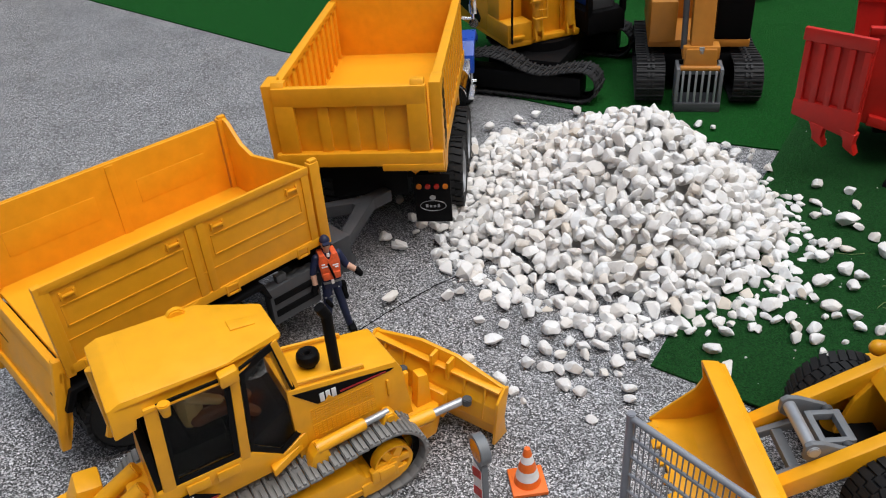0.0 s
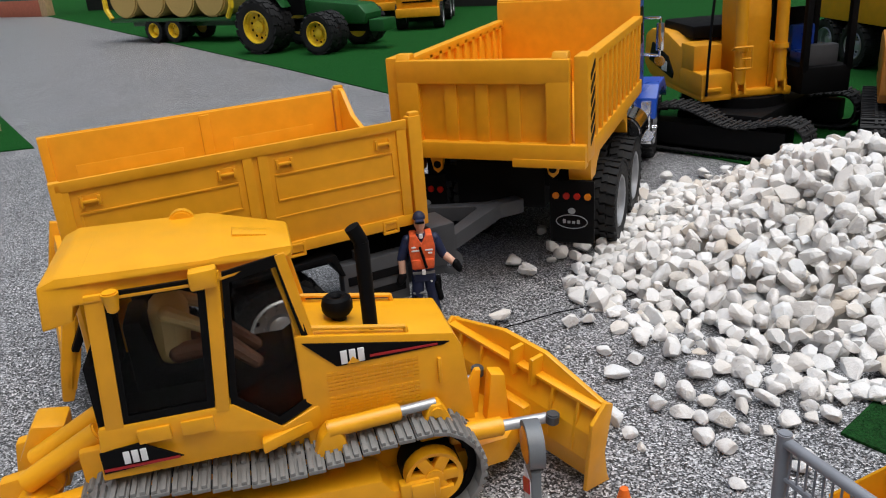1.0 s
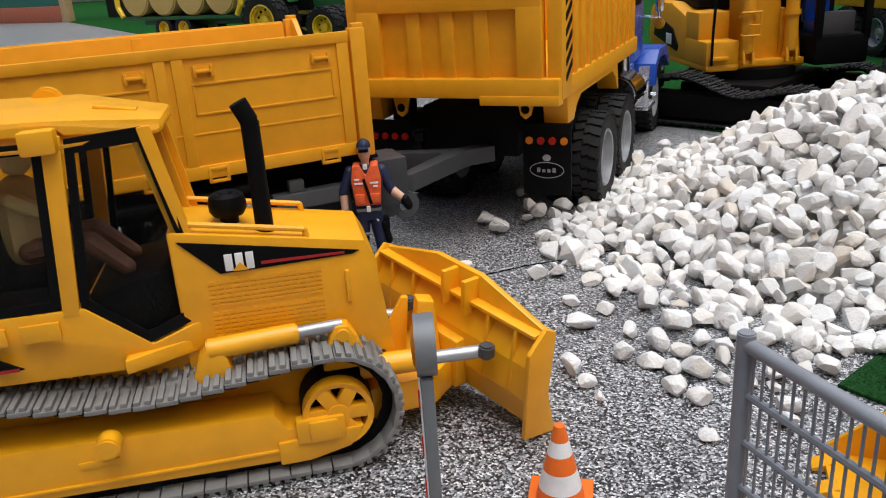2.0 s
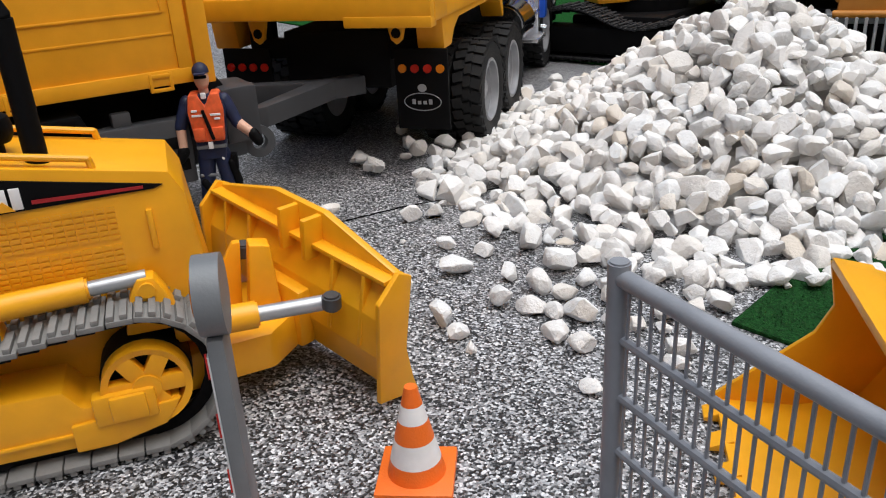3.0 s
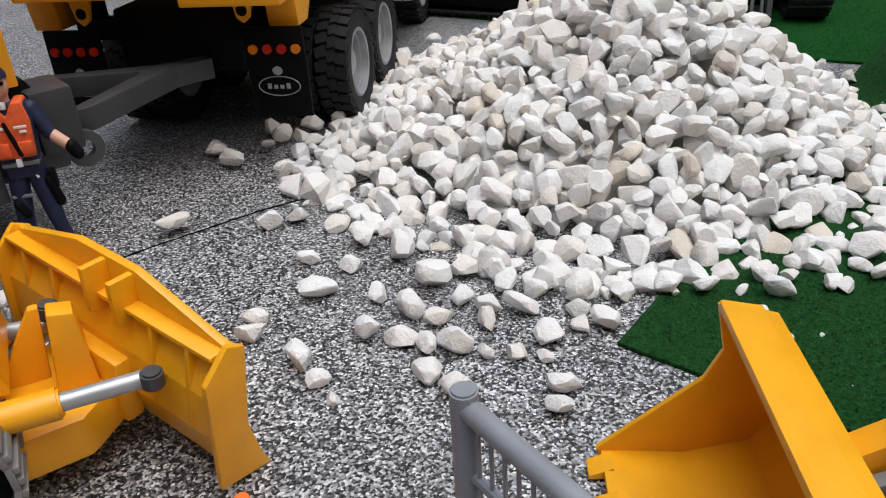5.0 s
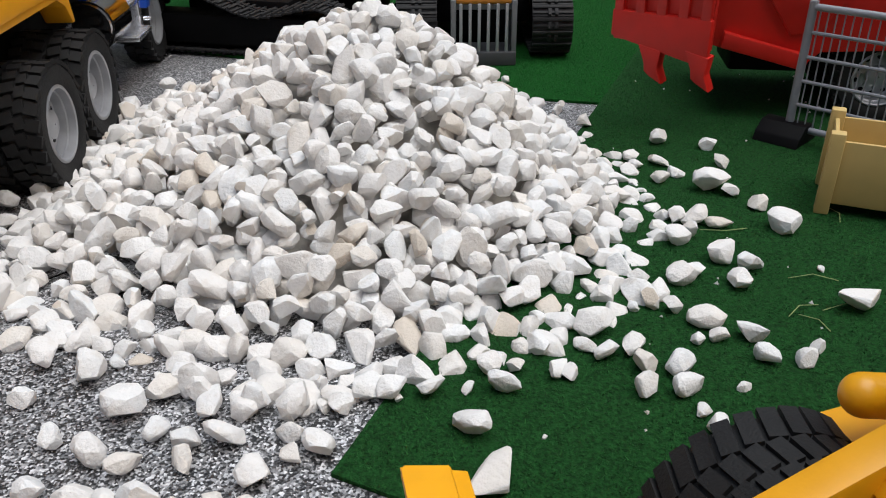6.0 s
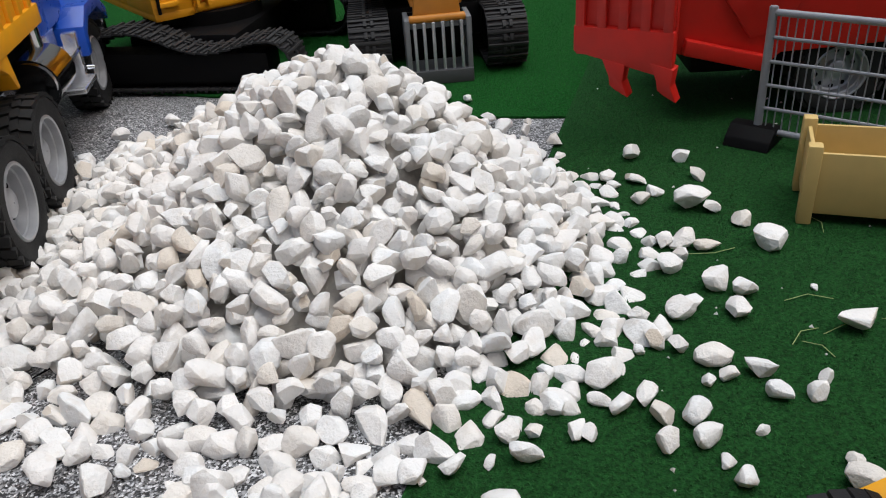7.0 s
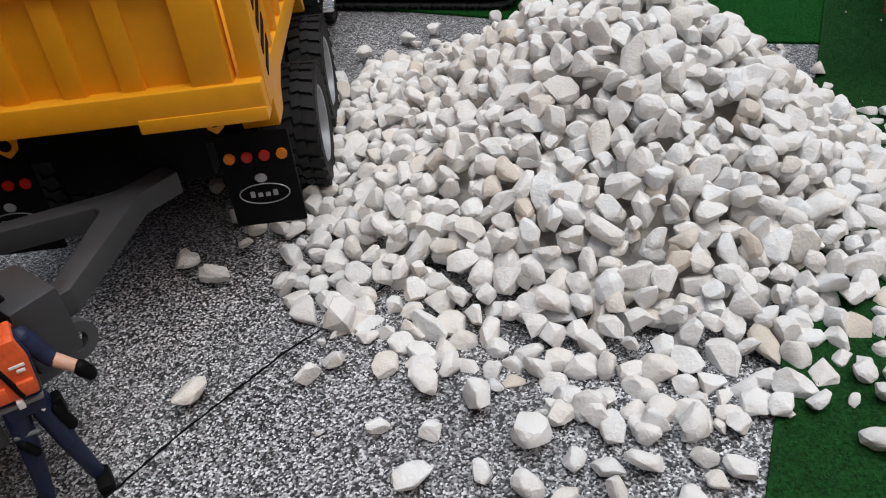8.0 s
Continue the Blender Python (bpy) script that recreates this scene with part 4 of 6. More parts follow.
    for y in (0.143, 0.246):
        for s in (-1, 1):
            for k, x in enumerate((0.099, 0.067)):
                w = wheel(tk, s * x, y, 0.05, 0.05, 0.029, side=-1, lugs=26)
                w.matrix_basis = pose(s * x, y, 0.05, 0, 0, 90 if s > 0 else -90)
    for s in (-1, 1):
        w = wheel(tk, 0, 0, 0, 0.05, 0.032, lugs=26)
        w.matrix_basis = pose(s * 0.086, 0.52, 0.05, 0, 0, 90 if s > 0 else -90)
        part("fender", prism([(0.455, 0.075), (0.462, 0.105), (0.49, 0.122), (0.55, 0.122), (0.585, 0.1), (0.585, 0.085), (0.545, 0.108), (0.495, 0.108), (0.475, 0.095), (0.47, 0.075)], "x", s * 0.088 - 0.02, s * 0.088 + 0.022, 0.002), BLUE, tk)
        tank = part("fuel_tank", rod((s * 0.082, 0.33, 0.082), (s * 0.082, 0.40, 0.082), 0.026, seg=24, bevel=0.003), CHROME, tk)
        # boarding steps: two bright treads with ribs, a riser and a bracket
        for z, out in ((0.052, 0.020), (0.084, 0.012)):
            tread = part("step", box(s * 0.092 - 0.014, s * 0.092 + out, 0.395, 0.452, z, z + 0.005, 0.001), STEP_METAL, tk)
            for k in range(7):
                y = 0.399 + 0.0078 * k
                part("tread_rib", box(s * 0.092 - 0.012, s * 0.092 + out - 0.002, y, y + 0.0035, z + 0.005, z + 0.0062, 0.0003), STEP_METAL, tread)
        part("step_side", box(s * 0.092 - 0.014, s * 0.092 - 0.010, 0.395, 0.452, 0.05, 0.115, 0.001), STEP_METAL, tk)
        part("step_bracket", box(s * 0.092 - 0.002, s * 0.092 + 0.012, 0.440, 0.452, 0.056, 0.104, 0.0015), STEP_METAL, tk)
        part("step_lamp", rod((s * 0.106, 0.446, 0.066), (s * 0.114, 0.446, 0.066), 0.0022, seg=12, bevel=0.0005), STEP_METAL, tk)
        part("exhaust_pipe", rod((s * 0.08, 0.385, 0.08), (s * 0.08, 0.385, 0.29), 0.008), CHROME, tk)
        mirror = part("mirror", box(s * 0.112 - 0.006, s * 0.112 + 0.006, 0.462, 0.468, 0.175, 0.215, 0.003), CHROME, tk)
        part("mirror_arm", pipe([(s * 0.085, 0.465, 0.17), (s * 0.112, 0.465, 0.168), (s * 0.112, 0.465, 0.222), (s * 0.085, 0.465, 0.222)], 0.002, 8), CHROME, mirror)
        part("round_mirror", rod((s * 0.112, 0.462, 0.160), (s * 0.112, 0.468, 0.160), 0.008, bevel=0.002), CHROME, mirror)
    cab = part("cab", prism([(0.405, 0.11), (0.50, 0.11), (0.50, 0.18), (0.485, 0.25), (0.47, 0.262), (0.41, 0.262)], "x", -0.085, 0.085, 0.006), BLUE, tk)
    part("cab_window", box(-0.0865, 0.0865, 0.425, 0.475, 0.185, 0.24, 0.004), BLACK, cab)
    part("rear_grille", box(-0.07, 0.07, 0.400, 0.406, 0.15, 0.25, 0.003), DARK_GREY, cab)
    part("bonnet", prism([(0.495, 0.105), (0.60, 0.10), (0.60, 0.15), (0.495, 0.175)], "x", -0.062, 0.062, 0.006), BLUE, tk)
    part("bumper", box(-0.1, 0.1, 0.6, 0.615, 0.05, 0.085, 0.004), CHROME, tk)
    return tk


tipper()


# ---- trailer ----
def trailer():
    tr = thing("dump_trailer", -0.2205, 0.6648, 0.0, 49.5, "yellow toy tipping trailer with lowered tailgate and drawbar", "toy trailer")
    L, W, z0, z1 = 0.144, 0.0885, 0.127, 0.214
    body = new("trailer_body")
    body.parent = tr
    part("bed", box(-L, L, -W, W, z0 - 0.004, z0 + 0.002, 0.001), YELLOW, body)
    for s in (-1, 1):
        wall = part("side_wall", box(-L, L - 0.012, s * W - 0.0018, s * W + 0.0018, z0 - 0.004, z1, 0.0008), YELLOW, body)

        def proud(name, x0, x1, za, zb, d, bevel=0.0006):
            """A piece that stands d proud of the wall's outer face."""
            y = s * (W + 0.001)
            return part(name, box(x0, x1, min(y, y + s * d), max(y, y + s * d), za, zb, bevel), YELLOW, wall)

        proud("rail", -L, L - 0.012, z1 - 0.007, z1 + 0.0012, 0.0030, 0.001)
        proud("rail", -L, L - 0.012, z0 - 0.006, z0 + 0.004, 0.0030, 0.001)
        proud("ledge", -L + 0.008, L - 0.022, z0 + 0.026, z0 + 0.0275, 0.0014, 0.0003)
        for a, b in ((-L, -L + 0.009), (-0.010, -0.002), (0.002, 0.010), (L - 0.022, L - 0.013)):
            proud("stile", a, b, z0, z1 - 0.004, 0.0026)
        part("inner_stile", box(-0.005, 0.005, s * (W - 0.001) - 0.0025, s * (W - 0.001) + 0.0025, z0, z1 - 0.002, 0.0008), YELLOW, wall)
        for a, b in ((-L + 0.013, -0.014), (0.014, L - 0.026)):
            za, zb = z0 + 0.040, z0 + 0.061
            proud("field_edge", a, b, za, za + 0.0016, 0.0018, 0.0004)
            proud("field_edge", a, b, zb, zb + 0.0016, 0.0018, 0.0004)
            proud("field_edge", a, a + 0.0016, za, zb, 0.0018, 0.0004)
            proud("field_edge", b - 0.0016, b, za, zb, 0.0018, 0.0004)
            inner = s * (W - 0.0019)
            part("inner_panel", box(a + 0.01, b - 0.01, inner - 0.0005, inner + 0.0005, z0 + 0.03, z0 + 0.058, 0.0006), YELLOW, wall)
            for x in (a + 0.001, b - 0.017):
                proud("latch_plate", x, x + 0.016, z1 - 0.0205, z1 - 0.0115, 0.0012, 0.0004)
                proud("latch", x + 0.0025, x + 0.0135, z1 - 0.0175, z1 - 0.0152, 0.0042, 0.0008)
                proud("latch_ear", x + 0.001, x + 0.0032, z1 - 0.0205, z1 - 0.0125, 0.0036, 0.0005)
                proud("latch_ear", x + 0.0128, x + 0.015, z1 - 0.0205, z1 - 0.0125, 0.0036, 0.0005)
                proud("hinge", x, x + 0.0024, z0 - 0.0095, z0 + 0.003, 0.0038, 0.0008)
                proud("hinge", x + 0.013, x + 0.0154, z0 - 0.0095, z0 + 0.003, 0.0038, 0.0008)
                proud("hinge", x + 0.002, x + 0.014, z0 - 0.0005, z0 + 0.0022, 0.0040, 0.0008)
                proud("hinge", x + 0.002, x + 0.014, z0 - 0.0095, z0 - 0.0072, 0.0040, 0.0008)
        post = part("corner_post", box(L - 0.011, L + 0.001, s * W - 0.005, s * W + 0.0042, z0 - 0.008, z1 + 0.003, 0.0012), YELLOW, body)
        part("post_knob", box(L - 0.009, L + 0.0005, s * W - 0.004, s * W + 0.0025, z1 + 0.002, z1 + 0.0062, 0.0012), YELLOW, post)
        part("rear_post", box(-L - 0.003, -L + 0.005, s * W - 0.004, s * W + 0.004, z0 - 0.008, z1 + 0.001, 0.0012), YELLOW, body)
    # front wall: high at the far post, swept down to the near one
    part("front_wall", prism([(-W, z0), (W, z0), (W, z1 + 0.004), (W - 0.012, z1 + 0.002), (W - 0.034, z1 - 0.020), (W - 0.055, z1 - 0.028), (-W + 0.02, z1 - 0.010), (-W, z1 - 0.004)], "x", L - 0.006, L - 0.001, 0.001), YELLOW, body)
    # lowered tailgate, hanging a little outwards
    lean = Matrix.Translation((-L - 0.003, 0, z0 - 0.002)) @ Matrix.Rotation(radians(14), 4, "Y")
    gate = part("tailgate", box(-0.003, 0.002, -W, W, -0.074, 0.0, 0.001, lean), YELLOW, body)
    part("gate_rail", box(-0.006, -0.002, -W, W, -0.074, -0.062, 0.001, lean), YELLOW, gate)
    part("gate_rail", box(-0.006, -0.002, -W, W, -0.012, 0.0, 0.001, lean), YELLOW, gate)
    for y in (-W + 0.004, W - 0.004):
        part("gate_arm", prism([(-0.010, 0.012), (0.004, 0.012), (0.004, -0.055), (0.0, -0.084), (-0.008, -0.084), (-0.010, -0.06)], "y", y - 0.004, y + 0.004, 0.0015, lean), YELLOW, gate)
    # chassis, wheels, drawbar
    part("chassis", box(-L + 0.01, L - 0.005, -0.05, 0.05, 0.085, 0.122, 0.003), BLACK, tr)
    part("front_apron", prism([(L - 0.02, 0.118), (L + 0.008, 0.118), (L + 0.02, 0.095), (L + 0.02, 0.085), (L - 0.02, 0.085)], "y", -0.075, 0.075, 0.003), BLACK, tr)
    for s in (-1, 1):
        guard = part("side_box", box(0.060, 0.122, s * 0.084 - 0.007, s * 0.084 + 0.007, 0.052, 0.098, 0.002), DARK_GREY, tr)
        # raised black strips: groove shade put into colour, nothing is recessed
        for z in (0.066, 0.082):
            part("painted_groove", box(0.064, 0.118, s * 0.0915 - 0.0008, s * 0.0915 + 0.0008, z - 0.004, z + 0.004, 0.0006), BLACK, guard)
        part("lamp_bracket", box(0.074, 0.086, s * 0.084 - 0.004, s * 0.084 + 0.004, 0.098, 0.107, 0.001), DARK_GREY, guard)
        part("mudguard", prism([(-0.155, 0.085), (-0.145, 0.102), (0.05, 0.106), (0.058, 0.09), (0.062, 0.09), (0.055, 0.111), (-0.15, 0.107), (-0.16, 0.087)], "y", s * 0.074 - 0.02, s * 0.074 + 0.02, 0.001), BLACK, tr)
        for x in (-0.1, 0.003):
            w = wheel(tr, 0, 0, 0, 0.049, 0.034, lugs=24)
            w.matrix_basis = pose(x, s * 0.070, 0.049, 0, 0, 0 if s < 0 else 180)
    bar = part("drawbar", prism([(L + 0.015, -0.060), (L + 0.045, -0.060), (L + 0.125, -0.012), (L + 0.155, -0.012), (L + 0.155, 0.004), (L + 0.120, 0.006), (L + 0.045, 0.05), (L + 0.015, 0.05), (L + 0.015, 0.04), (L + 0.04, 0.04), (L + 0.100, 0.0), (L + 0.100, -0.006), (L + 0.04, -0.048), (L + 0.015, -0.048)], "z", 0.072, 0.088, 0.0015), BAR_GREY, tr)
    part("front_box", box(L + 0.004, L + 0.030, -0.088, -0.048, 0.072, 0.112, 0.003), BAR_GREY, bar)
    part("front_beam", box(L - 0.03, L + 0.020, -0.08, 0.06, 0.060, 0.080, 0.003), DARK_GREY, bar)
    part("support_ring", lathe([(0.006, -0.003), (0.012, -0.003), (0.012, 0.003), (0.006, 0.003), (0.006, -0.003)], 22, Matrix.Translation((L + 0.032, -0.07, 0.066)), caps=False), DARK_GREY, bar)
    return tr


trailer()


# ---- traffic cone, warning board, mesh fences ----
def cone(x, y):
    c = thing("traffic_cone", x, y, 0.004, 12, "small orange toy traffic cone with white bands", "traffic cone")
    c.scale = (U * 0.84, U * 0.84, U * 0.87)
    part("foot", box(-0.019, 0.019, -0.019, 0.019, 0, 0.005, 0.0015), ORANGE, c)
    rise = Matrix.Rotation(radians(90), 4, "X")

    def ring(a, b):
        r = lambda z: 0.0145 - 0.0115 * (z - 0.005) / 0.047
        return lathe([(0.001, -a), (r(a), -a), (r(b), -b), (0.001, -b)], 28, Matrix.Rotation(radians(-90), 4, "X"))

    for a, b, m, n in ((0.005, 0.013, ORANGE, "lower_band"), (0.013, 0.0245, WHITE, "white_band"), (0.0245, 0.0345, ORANGE, "middle_band"), (0.0345, 0.043, WHITE, "white_band"), (0.043, 0.052, ORANGE, "tip")):
        part(n, ring(a, b), m, c)


cone(0.156, 0.489)


def warning_board(x, y):
    b = thing("warning_board", x, y, 0.004, -62, "grey toy warning board with red stripes and round lamp", "road sign")
    board = part("board", box(-0.009, 0.009, -0.003, 0.0022, 0.012, 0.105, 0.0012), GREY, b)
    part("face", box(-0.0075, 0.0075, -0.0036, -0.003, 0.014, 0.099, 0), WHITE, board)
    for k in range(4):
        z = 0.018 + 0.0215 * k
        part("stripe", prism([(-0.0075, z), (0.0075, z + 0.009), (0.0075, z + 0.018), (-0.0075, z + 0.009)], "y", -0.0042, -0.0036, 0), RED, board)
    lamp = part("lamp_ring", lathe([(0.004, -0.004), (0.0125, -0.004), (0.0125, 0.004), (0.004, 0.004)], 28, Matrix.Translation((0, 0, 0.116))), GREY, b)
    part("lens", lathe([(0.001, -0.0056), (0.007, -0.0052), (0.0095, -0.0042), (0.0095, 0.0030), (0.001, 0.0032)], 24, Matrix.Translation((0, 0, 0.116))), AMBER, lamp)
    part("foot", box(-0.028, 0.028, -0.016, 0.016, 0.0, 0.012, 0.003), ORANGE, b)


warning_board(0.121, 0.4222)


def mesh_fence(x, y, turn, length, foot, uprights, rails):
    f = thing("mesh_fence", x, y, 0.0065 if x > 0.5 else 0.004, turn, "grey plastic toy construction mesh fence panel", "fence")
    for xx in (0, length):
        part("post", rod((xx, 0, 0.004), (xx, 0, 0.120), 0.0036, seg=14, bevel=0.0006), FENCE_GREY, f)
    for z in (0.012, 0.115):
        part("rail", rod((0, 0, z), (length, 0, z), 0.0030, seg=12), FENCE_GREY, f)
    for i in range(1, rails):
        z = 0.012 + 0.103 * i / rails
        part("cross_bar", rod((0, 0, z), (length, 0, z), 0.0016, seg=8), FENCE_GREY, f)
    for i in range(1, uprights):
        xx = length * i / uprights
        part("wire", rod((xx, 0, 0.012), (xx, 0, 0.115), 0.00062, seg=6), FENCE_GREY, f)
    for xx in foot:
        block = part("foot", prism([(-0.022, 0), (0.022, 0), (0.018, 0.008), (0.007, 0.017), (-0.007, 0.017), (-0.018, 0.008)], "x", xx - 0.022, xx + 0.018, 0.0015, Matrix.Identity(4)), BLACK, f)
        block.matrix_basis = pose(0, 0, 0)


mesh_fence(0.237, 0.459, -46, 0.20, (0.19,), 40, 5)
mesh_fence(0.675, 1.020, -49, 0.20, (0.0, 0.2), 30, 5)


# ---- pallet box ----
def pallet_box():
    c = thing("pallet_box", 0.631, 0.876, 0.0065, -29, "beige plastic toy crate on feet, open on top", "crate")
    Lx, Ly = 0.135, 0.055
    part("bottom", box(0.002, Lx - 0.002, 0.002, Ly - 0.002, 0.010, 0.013, 0.0008), BEIGE, c)
    for y in (0, Ly):
        wall = part("side_wall", box(0.004, Lx - 0.004, y - 0.0015, y + 0.0015, 0.008, 0.055, 0.0008), BEIGE, c)
        part("middle_stile", box(Lx / 2 - 0.006, Lx / 2 + 0.006, y - 0.003, y + 0.003, 0.0, 0.055, 0.0012), BEIGE, wall)
    for x in (0, Lx):
        part("end_wall", box(x - 0.0015, x + 0.0015, 0.004, Ly - 0.004, 0.008, 0.055, 0.0008), BEIGE, c)
        for y in (0, Ly):
            part("corner_post", box(x - 0.005, x + 0.005, y - 0.005, y + 0.005, 0.0, 0.061, 0.0015), BEIGE, c)


pallet_box()


# ---- wheel loader ----
def loader():
    ld = thing("wheel_loader", 0.2868, 0.485, -0.002, 186, "yellow toy wheel loader with lowered bucket and teeth", "toy loader")
    # forward is local +x; the bucket lip lies near the origin
    bucket = new("bucket")
    bucket.parent = ld
    bucket.scale = (1.0, 1.0, 0.93)
    shell = [(0.004, 0.013), (-0.03, 0.012), (-0.055, 0.019), (-0.066, 0.040), (-0.048, 0.082), (-0.036, 0.086), (-0.037, 0.090), (-0.052, 0.087), (-0.071, 0.040), (-0.058, 0.013), (-0.03, 0.0075), (0.004, 0.009)]
    part("shell", prism(shell, "y", -0.082, 0.082, 0.0008), DOZER_YELLOW, bucket)
    part("top_plate", prism([(-0.036, 0.086), (-0.056, 0.080), (-0.058, 0.084), (-0.036, 0.0905)], "y", -0.081, 0.081, 0.0008), DOZER_YELLOW, bucket)
    for s in (-1, 1):
        part("side_plate", prism([(0.004, 0.008), (-0.03, 0.002), (-0.056, 0.012), (-0.068, 0.04), (-0.05, 0.084), (-0.036, 0.088), (-0.040, 0.066), (-0.034, 0.052), (0.006, 0.014)], "y", s * 0.082 - 0.0013, s * 0.082 + 0.0013, 0.0006), DOZER_YELLOW, bucket)
    for i in range(8):
        y = -0.074 + 0.0211 * i
        part("tooth", prism([(0.0, 0.008), (0.0, 0.0145), (0.010, 0.010), (0.010, 0.008)], "y", y - 0.005, y + 0.005, 0.0006), DOZER_YELLOW, bucket)
    for s in (-1, 1):
        part("lift_arm", prism([(-0.066, 0.036), (-0.058, 0.05), (-0.115, 0.082), (-0.185, 0.122), (-0.196, 0.108), (-0.122, 0.062)], "y", s * 0.035 - 0.006, s * 0.035 + 0.006, 0.002), DOZER_YELLOW, ld)
        w = wheel(ld, 0, 0, 0, 0.043, 0.040, DOZER_YELLOW, lugs=32)
        w.matrix_basis = pose(-0.160, s * 0.060, 0.045, 0, 0, 180 if s > 0 else 0)
        w = wheel(ld, 0, 0, 0, 0.043, 0.040, DOZER_YELLOW, lugs=20)
        w.matrix_basis = pose(-0.34, s * 0.060, 0.045, 0, 0, 180 if s > 0 else 0)
        part("front_fender", prism([(-0.154, 0.064), (-0.157, 0.074), (-0.213, 0.083), (-0.228, 0.083), (-0.228, 0.077), (-0.166, 0.067)], "y", s * 0.062 - 0.022, s * 0.062 + 0.024, 0.002), DOZER_YELLOW, ld)
        arm = rod((-0.184, s * 0.066, 0.100), (-0.262, s * 0.06, 0.088), 0.0075, seg=24)
        for c in ((-0.184, s * 0.066, 0.100), (-0.262, s * 0.06, 0.088)):
            t = bmesh.new()
            bmesh.ops.create_icosphere(t, subdivisions=3, radius=0.0075)
            merge(arm, t, Matrix.Translation(c))
        part("lamp_arm", arm, DOZER_YELLOW, ld)
    # grey linkage between the arms: open plate, cross tube with end eyes, yoke
    plate = part("bucket_link", prism([(-0.064, -0.027), (-0.064, 0.027), (-0.070, 0.027), (-0.070, -0.027)], "z", 0.040, 0.050, 0.001), GREY, ld, "grey open link plate")
    for y0, y1 in ((-0.027, -0.021), (0.021, 0.027)):
        part("link_bar", prism([(-0.066, 0.040), (-0.066, 0.049), (-0.112, 0.066), (-0.112, 0.057)], "y", y0, y1, 0.0012), GREY, plate)
    for x, z in ((-0.086, 0.0475), (-0.108, 0.056)):
        part("link_web", box(x - 0.0045, x + 0.0045, -0.023, 0.023, z, z + 0.007, 0.0012), GREY, plate)
    tube = part("cross_tube", rod((-0.094, -0.0305, 0.079), (-0.094, 0.0305, 0.079), 0.0054, seg=20, bevel=0.001), SILVER, ld)
    for s in (-1, 1):
        part("tube_eye", prism([(-0.087, 0.071), (-0.087, 0.084), (-0.092, 0.0875), (-0.102, 0.086), (-0.128, 0.076), (-0.128, 0.068), (-0.110, 0.060), (-0.098, 0.062)], "y", s * 0.026 - 0.0025, s * 0.026 + 0.0025, 0.0012), GREY, tube)
        part("yoke_pin", rod((-0.126, s * 0.017, 0.074), (-0.126, s * 0.0235, 0.074), 0.0048, seg=16, bevel=0.0008), DARK_GREY, tube)
    yoke = part("tilt_yoke", box(-0.110, -0.104, -0.018, 0.018, 0.070, 0.078, 0.0015), GREY, ld)
    part("yoke_bar", box(-0.134, -0.127, -0.018, 0.018, 0.070, 0.078, 0.0015), GREY, yoke)
    for s in (-1, 1):
        part("yoke_side", box(-0.130, -0.106, s * 0.0155 - 0.0028, s * 0.0155 + 0.0028, 0.0702, 0.0778, 0.0012), GREY, yoke)
    # arched front frame, open towards the linkage
    for s in (-1, 1):
        part("frame_cheek", prism([(-0.140, 0.040), (-0.150, 0.078), (-0.166, 0.104), (-0.215, 0.110), (-0.215, 0.040)], "y", s * 0.0275 - 0.003, s * 0.0275 + 0.003, 0.0015), DOZER_YELLOW, ld)
    part("frame_top", prism([(-0.160, 0.098), (-0.168, 0.112), (-0.215, 0.117), (-0.215, 0.110), (-0.170, 0.105)], "y", -0.032, 0.032, 0.002), DOZER_YELLOW, ld)
    part("front_frame", box(-0.215, -0.185, -0.0245, 0.0245, 0.035, 0.108, 0.002), BLACK, ld)
    part("axle_beam", box(-0.172, -0.148, -0.042, 0.042, 0.034, 0.052, 0.003), BLACK, ld)
    part("rear_body", box(-0.40, -0.23, -0.05, 0.05, 0.04, 0.13, 0.006), DOZER_YELLOW, ld)
    cab = part("cab", prism([(-0.20, 0.08), (-0.29, 0.08), (-0.29, 0.2), (-0.21, 0.2)], "y", -0.042, 0.042, 0.003), BLACK, ld)
    part("roof", box(-0.30, -0.20, -0.048, 0.048, 0.198, 0.208, 0.003), DOZER_YELLOW, cab)
    for s in (-1, 1):
        part("pillar", prism([(-0.197, 0.08), (-0.204, 0.08), (-0.212, 0.2), (-0.206, 0.2)], "y", s * 0.042 - 0.003, s * 0.042 + 0.003, 0.001), DOZER_YELLOW, cab)
    return ld


loader()


